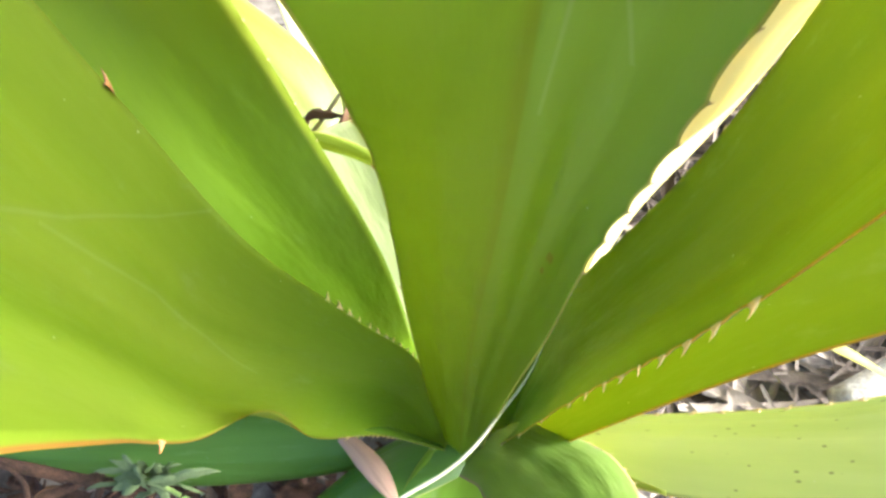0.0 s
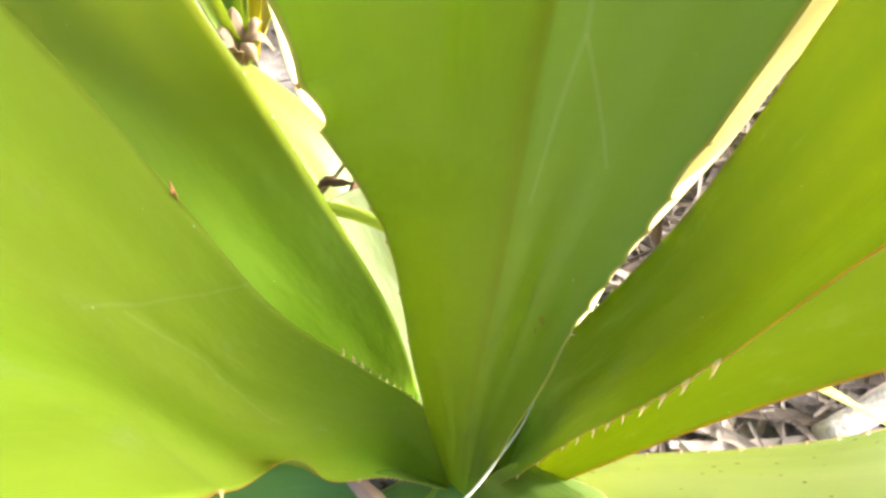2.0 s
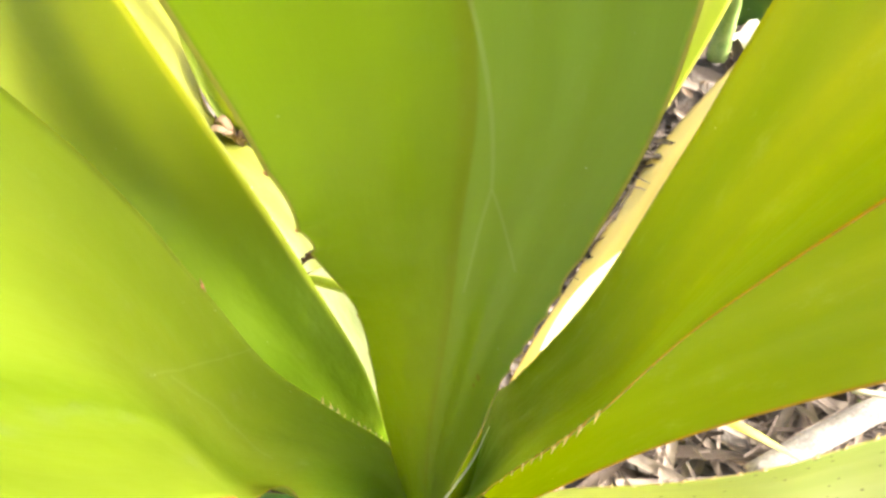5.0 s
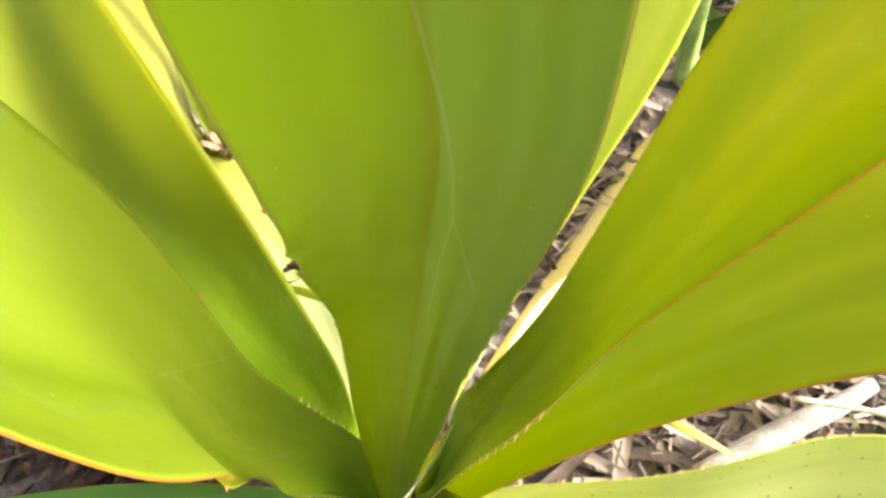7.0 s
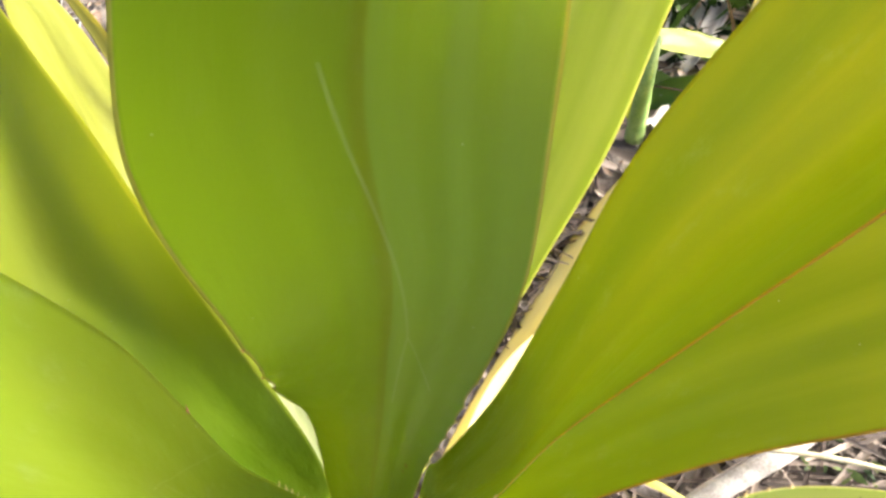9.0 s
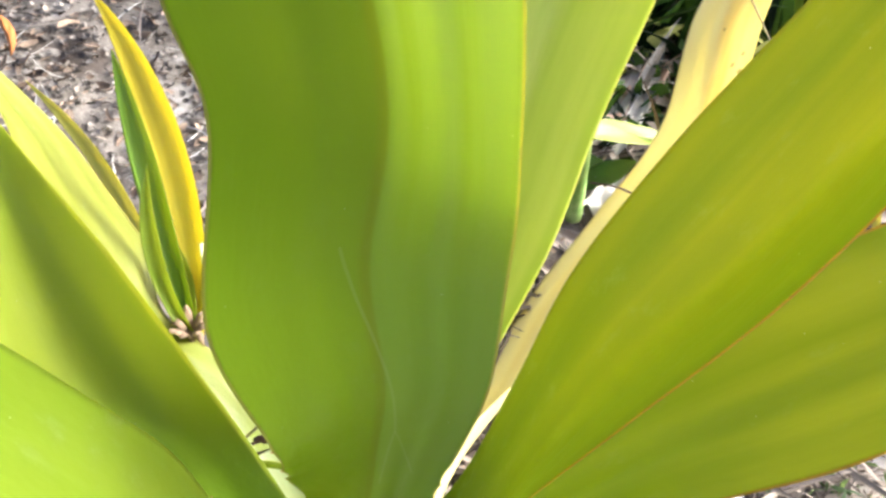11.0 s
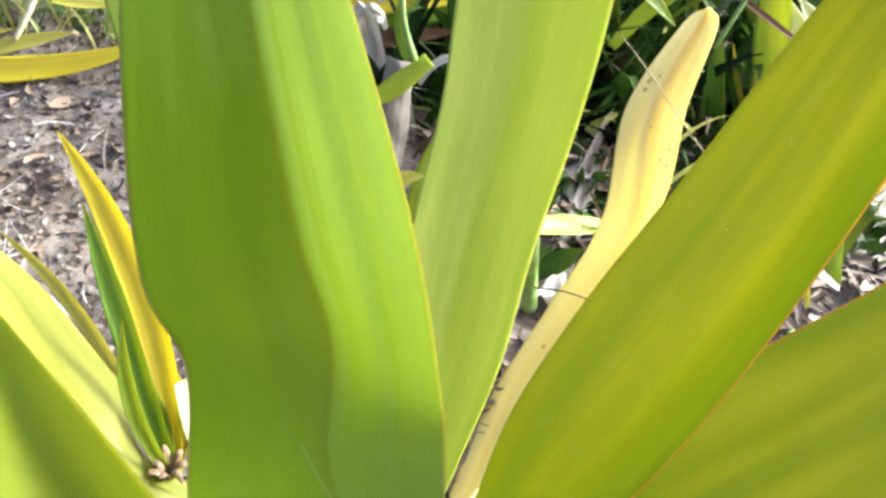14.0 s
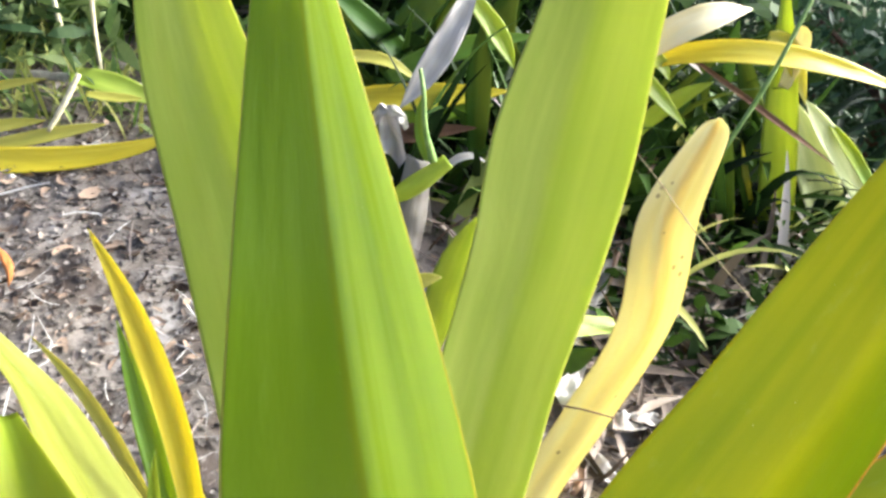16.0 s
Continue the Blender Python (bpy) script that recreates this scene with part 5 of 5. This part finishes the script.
rim = thing("edge_plant", (1.0, 0.75, -0.1), "scruffy plant with green and yellow strap leaves", "plant")
part("stem", tube([(1.0, 0.75, -0.15), (1.0, 0.75, 0.0)], [0.03, 0.02], 8, 8), STALK, rim)
strap(rim, MID, (0.968, 0.700, 0.182), (0.918, 0.700, 0.275), (0.889, 0.700, 0.368), 0.0210, side=(0.87, -0.33, 0.37), seed=151)
strap(rim, YELLOW_PALE, (0.910, 0.680, 0.153), (0.883, 0.680, 0.208), (0.851, 0.680, 0.261), 0.0078, side=(0.88, -0.08, 0.48), seed=152)
strap(rim, DRY_GREY, (0.936, 0.660, 0.213), (0.868, 0.660, 0.263), (0.824, 0.660, 0.303), 0.0084, side=(0.51, 0.57, 0.64), seed=153)
strap(rim, YELLOW, (1.040, 0.800, 0.254), (1.045, 0.800, 0.315), (1.086, 0.800, 0.347), 0.0203, side=(0.45, -0.86, -0.23), seed=154)
strap(rim, GREEN_PALE, (1.079, 0.800, 0.225), (1.040, 0.800, 0.279), (0.990, 0.800, 0.331), 0.0165, side=(0.76, 0.17, 0.63), seed=155)
strap(rim, DARK, (1.056, 0.800, 0.118), (1.047, 0.800, 0.241), (1.102, 0.800, 0.274), 0.0273, side=(0.52, -0.84, -0.15), seed=156)

for k, root in enumerate(((0.380, 1.45, 0.684), (0.059, 1.60, 0.478), (0.074, 1.80, 0.628), (0.392, 1.55, 0.671))):
    strap(mid_plant, DARK, (0.35, 1.73, 0.26), ((0.35 + root[0]) / 2, 1.76, (0.28 + root[2]) / 2), root, 0.011, side=(0.9, -0.3, 0.2), along=14, across=6, seed=420 + k, blunt=0.6)
west = thing("far_yellow_plant", (-1.35, 1.75, 0.25), "plant with long drooping yellow leaves at the clearing's edge", "plant")
part("stem", tube([(-1.35, 1.78, 0.1), (-1.35, 1.78, 0.35)], [0.05, 0.04], 8, 8), DRY_BROWN, west)
strap(west, YELLOW, (-1.340, 1.740, 0.300), (-0.680, 1.600, 0.243), (-0.239, 1.600, 0.312), 0.0330, side=(0.15, -0.70, -0.70), label="long golden-yellow leaf", seed=161, along=36)
strap(west, YELLOW_PALE, (-0.823, 1.650, 0.223), (-0.592, 1.650, 0.275), (-0.430, 1.650, 0.307), 0.0188, side=(0.15, -0.69, -0.71), seed=162)
strap(west, YELLOW_PALE, (-0.832, 1.700, 0.250), (-0.690, 1.700, 0.281), (-0.574, 1.700, 0.296), 0.0163, side=(0.13, -0.69, -0.72), seed=163)
strap(west, YELLOW_PALE, (-0.830, 1.750, 0.315), (-0.684, 1.750, 0.361), (-0.568, 1.750, 0.381), 0.0122, side=(0.19, -0.64, -0.74), seed=164)
strap(west, GREEN_PALE, (-0.515, 1.750, 0.391), (-0.416, 1.750, 0.368), (-0.292, 1.750, 0.307), 0.0306, side=(-0.26, -0.69, -0.68), seed=165)
strap(west, YELLOW_PALE, (-0.473, 1.700, 0.364), (-0.411, 1.700, 0.355), (-0.345, 1.700, 0.351), 0.0123, side=(-0.07, -0.70, -0.71), seed=166)
lone("dead_reed", tube([(-0.48, 1.7, 0.412), (-0.52, 1.68, 0.347), (-0.562, 1.66, 0.285)], [0.006, 0.007, 0.006], 14, 6), STRAW_STALK, "pale bent dry stem", "reed")
lone("dead_reed", tube([(-0.443, 1.8, 0.592), (-0.45, 1.8, 0.485), (-0.448, 1.78, 0.379)], [0.004, 0.005, 0.004], 14, 6), STRAW_STALK, "thin upright dry stem", "reed")
lone("dead_reed", tube([(-0.528, 1.8, 0.565), (-0.524, 1.8, 0.471), (-0.513, 1.78, 0.379)], [0.005, 0.006, 0.005], 14, 6), STRAW_STALK, "thin upright dry stem", "reed")
lone("fallen_log", tube([(-0.907, 1.95, 0.318), (-0.66, 1.93, 0.324), (-0.517, 1.9, 0.322), (-0.323, 1.9, 0.293)], [0.014, 0.013, 0.012, 0.01], 24, 8), WOOD_GREY, "grey fallen branch at the clearing's edge", "branch")
lone("fallen_branch", tube([(-0.493, 1.12, 0.074), (-0.381, 1.12, 0.066), (-0.274, 1.12, 0.062), (-0.186, 1.12, 0.062)], [0.006, 0.008, 0.008, 0.007], 24, 8), WOOD_GREY, "grey weathered stick lying on the soil", "branch")
lone("fallen_branch", tube([(-0.399, 1.16, 0.059), (-0.3, 1.16, 0.061), (-0.199, 1.16, 0.063)], [0.006, 0.009, 0.008], 20, 8), WOOD_GREY, "grey weathered stick lying on the soil", "branch")
orange = thing("orange_dead_leaf", (-0.572, 1.229, 0.193), "small curled rust-orange dead leaf on the soil", "dead leaf")
strap(orange, DRY_RUST, (-0.612, 1.295, 0.205), (-0.556, 1.222, 0.210), (-0.551, 1.185, 0.175), 0.009, side=(0.8, 0.5, 0.2), seed=181, sway=0.6, channel=0.6)
lone("white_stick", tube([(-0.728, 1.55, 0.108), (-0.671, 1.55, 0.167), (-0.627, 1.56, 0.222)], [0.006, 0.008, 0.007], 14, 7), WOOD_GREY, "pale bleached stick on the soil", "branch")
lone("white_stick", tube([(-0.484, 1.45, 0.126), (-0.447, 1.46, 0.171), (-0.399, 1.5, 0.205)], [0.003, 0.004, 0.003], 14, 6), WOOD_GREY, "thin pale twig on the soil", "branch")
lone("bleached_branch", tube([(0.343, 0.233, 0), (0.438, 0.274, 0.02), (0.508, 0.302, 0.03), (0.563, 0.33, 0.03)], [0.012, 0.014, 0.012, 0.009], 26, 9), WOOD_GREY, "thick bleached white branch on the litter", "branch")
lone("straw_stem", tube([(0.438, 0.292, 0.07), (0.539, 0.273, 0.07), (0.633, 0.244, 0.07)], [0.003, 0.0033, 0.003], 20, 6), STRAW_STALK, "long straw-coloured dry stem", "reed")
sprout = thing("pale_sprout", (0.356, 0.274, 0), "pale yellow-green sprout lying over the litter", "sprout")
strap(sprout, YELLOW_PALE, (0.284, 0.277, 0.05), (0.319, 0.257, 0.06), (0.39, 0.23, 0.03), 0.008, side=(0.3, 0.5, -0.4), seed=171, channel=0.6)

# ---- distance ----
def bush(name, count, box, size, material, label, category, seed, fade=0.15):
    """A thicket of many small leaves in one mesh."""
    rng = random.Random(seed)
    verts, faces = [], []
    for _ in range(count):
        x, y = rng.uniform(box[0], box[1]), rng.uniform(box[2], box[3])
        if min(x - box[0], box[1] - x, (y - box[2]) * 3, box[3] - y) < fade * (rng.random() + noise.noise((x * 1.7, y * 1.7, seed))):
            continue
        z = ground_z(x, y) + rng.uniform(0, 1) * (box[4] * (0.7 + 0.5 * noise.noise((x * 2.3, y * 2.3, seed))))
        long = rng.uniform(*size)
        wide = long * rng.uniform(0.16, 0.4)
        turn = Euler((rng.gauss(0, 0.7), rng.gauss(0, 0.7), rng.uniform(0, 6.28))).to_matrix()
        first = len(verts)
        for u, w, h in ((-0.5, 0.1, -0.06), (-0.1, 1.0, 0.0), (0.25, 0.8, 0.0), (0.5, 0.05, -0.1)):
            for a in (-1, 1):
                verts.append(Vector((x, y, z)) + turn @ Vector((u * long, a * w * wide / 2, h * long)))
        for k in range(3):
            q = first + 2 * k
            faces.append((q, q + 1, q + 3, q + 2))
    mesh = bpy.data.meshes.new(name)
    mesh.from_pydata(verts, [], faces)
    return tagged(finish(name, mesh, material), label, category, kind="stuff")


bush("undergrowth", 16000, (-3.4, 1.9, 2.05, 4.4, 0.9), (0.04, 0.22), BUSH_SHADE, "dark green tangled undergrowth behind the clearing", "undergrowth", 21, fade=0.9)

bush("weed_patch", 2600, (-1.9, -0.35, 1.75, 2.4, 0.45), (0.02, 0.12), WEED, "mixed green weeds and grass at the clearing's edge", "weeds", 22)
bush("ground_weeds", 900, (0.45, 1.0, 0.15, 0.5, 0.07), (0.01, 0.035), WEED, "small feathery green weeds on the ground", "weeds", 23)
bush("low_dark_leaves", 900, (0.42, 1.55, 0.95, 1.6, 0.12), (0.03, 0.12), BUSH_SHADE, "low dark leaves and grass under the thicket", "undergrowth", 25)
bush("thicket_leaves", 900, (0.25, 1.5, 1.7, 2.1, 0.5), (0.05, 0.2), BUSH_SHADE, "dense dark leaves inside the thicket", "undergrowth", 24)


def sward(name, count, box, size, wide, material, label, category, seed):
    """Long arching channelled blades that spring from the ground, in one mesh."""
    rng = random.Random(seed)
    verts, faces = [], []
    for _ in range(count):
        x, y = rng.uniform(box[0], box[1]), rng.uniform(box[2], box[3])
        root = Vector((x, y, ground_z(x, y) - 0.01))
        long, half = rng.uniform(*size), rng.uniform(*wide) / 2
        q = rng.uniform(0, 6.28)
        out = Vector((math.cos(q), math.sin(q), 0))
        side = Vector((-math.sin(q), math.cos(q), 0)) * half
        rise, droop, bend = rng.uniform(0.5, 1.3), rng.uniform(0.0, 1.6), rng.gauss(0, 0.25)
        first = len(verts)
        p = root.copy()
        for k in range(9):
            u = k / 8
            tilt = rise - droop * u * u
            way = out * math.cos(tilt) + Vector((0, 0, math.sin(tilt))) + side.normalized() * bend * u
            w = (0.6, 0.85, 1.0, 1.0, 0.95, 0.85, 0.65, 0.4, 0.05)[k]
            lift = way.cross(side).normalized() * half * 0.35 * w
            verts += [p - side * w, p + lift * (1 if lift.z < 0 else -1), p + side * w]
            p = p + way.normalized() * (long / 8)
        for k in range(8):
            for j in range(2):
                q0 = first + 3 * k + j
                faces.append((q0, q0 + 1, q0 + 4, q0 + 3))
    mesh = bpy.data.meshes.new(name)
    mesh.from_pydata(verts, [], faces)
    mesh.polygons.foreach_set("use_smooth", [True] * len(mesh.polygons))
    return tagged(finish(name, mesh, material), label, category, kind="stuff")


sward("strap_thicket", 456, (0.2, 1.5, 1.42, 2.25), (0.2, 0.6), (0.02, 0.055), BUSH_SHADE, "tangle of dark green strap leaves in the thicket", "thicket", 26)
sward("sunlit_straps", 80, (0.25, 1.5, 1.2, 2.0), (0.15, 0.45), (0.014, 0.045), STRAP_LIGHT, "pale green and yellow strap leaves among the dark ones", "thicket", 27)
sward("withered_straps", 110, (0.3, 1.5, 1.0, 1.9), (0.12, 0.4), (0.006, 0.03), STRAP_DRY, "withered grey-brown strap leaves in the thicket", "thicket", 28)
sward("grass_blades", 420, (-1.9, -0.35, 1.75, 2.3), (0.08, 0.3), (0.003, 0.012), STRAP_LIGHT, "thin light green grass blades at the clearing's edge", "grass", 29)


def tree(at, high, wide, seed):
    """A broadleaf tree: tapered trunk with limbs, and a crown of many leaf clumps."""
    rng = random.Random(seed)
    x, y = at
    z = ground_z(x, y)
    ob = thing("tree", (x, y, z), "distant dark green leafy tree on the slope below", "tree", "trees on the slope")
    bm = tube([(x, y, z - 0.2), (x + 0.1, y, z + high * 0.4), (x, y + 0.1, z + high * 0.8)], [0.16, 0.12, 0.05], 16, 8)
    ends = []
    for k in range(8):
        q, h = k * 2.4, rng.uniform(0.3, 0.75)
        end = (x + wide * 0.7 * math.cos(q), y + wide * 0.7 * math.sin(q), z + high * (h + 0.2))
        ends.append(end)
        limb = tube([(x, y, z + high * h), (x + wide * 0.3 * math.cos(q), y + wide * 0.3 * math.sin(q), z + high * (h + 0.06)), end], [0.06, 0.04, 0.015], 8, 6)
        scrap = bpy.data.meshes.new("limb")
        limb.to_mesh(scrap)
        limb.free()
        bm.from_mesh(scrap)
    part("trunk", bm, BARK, ob)
    verts, faces = [], []
    for k in range(70):
        q, r = rng.uniform(0, 6.28), wide * rng.random() ** 0.5
        clump = Vector((x + r * math.cos(q), y + r * math.sin(q), z + high * rng.uniform(0.15, 1.0) * (1.1 - 0.35 * r / wide)))
        for _ in range(60):
            p = clump + Vector((rng.gauss(0, 0.22), rng.gauss(0, 0.22), rng.gauss(0, 0.16)))
            turn = Euler((rng.gauss(0, 0.8), rng.gauss(0, 0.8), rng.uniform(0, 6.28))).to_matrix()
            s = rng.uniform(0.04, 0.09)
            first = len(verts)
            verts += [p + turn @ Vector(v) * s for v in ((-1, 0, 0), (0, -0.45, 0.1), (1, 0, 0), (0, 0.45, 0.1))]
            faces.append((first, first + 1, first + 2, first + 3))
    mesh = bpy.data.meshes.new("crown")
    mesh.from_pydata(verts, [], faces)
    finish("crown", mesh, TREE, ob)


for k, at in enumerate(((5.2, 4.6), (6.6, 5.2), (5.4, 6.4), (7.4, 7.2), (4.4, 7.6), (8.4, 5.4))):
    tree(at, 2.6 + 0.3 * (k % 3), 1.5, 200 + k)
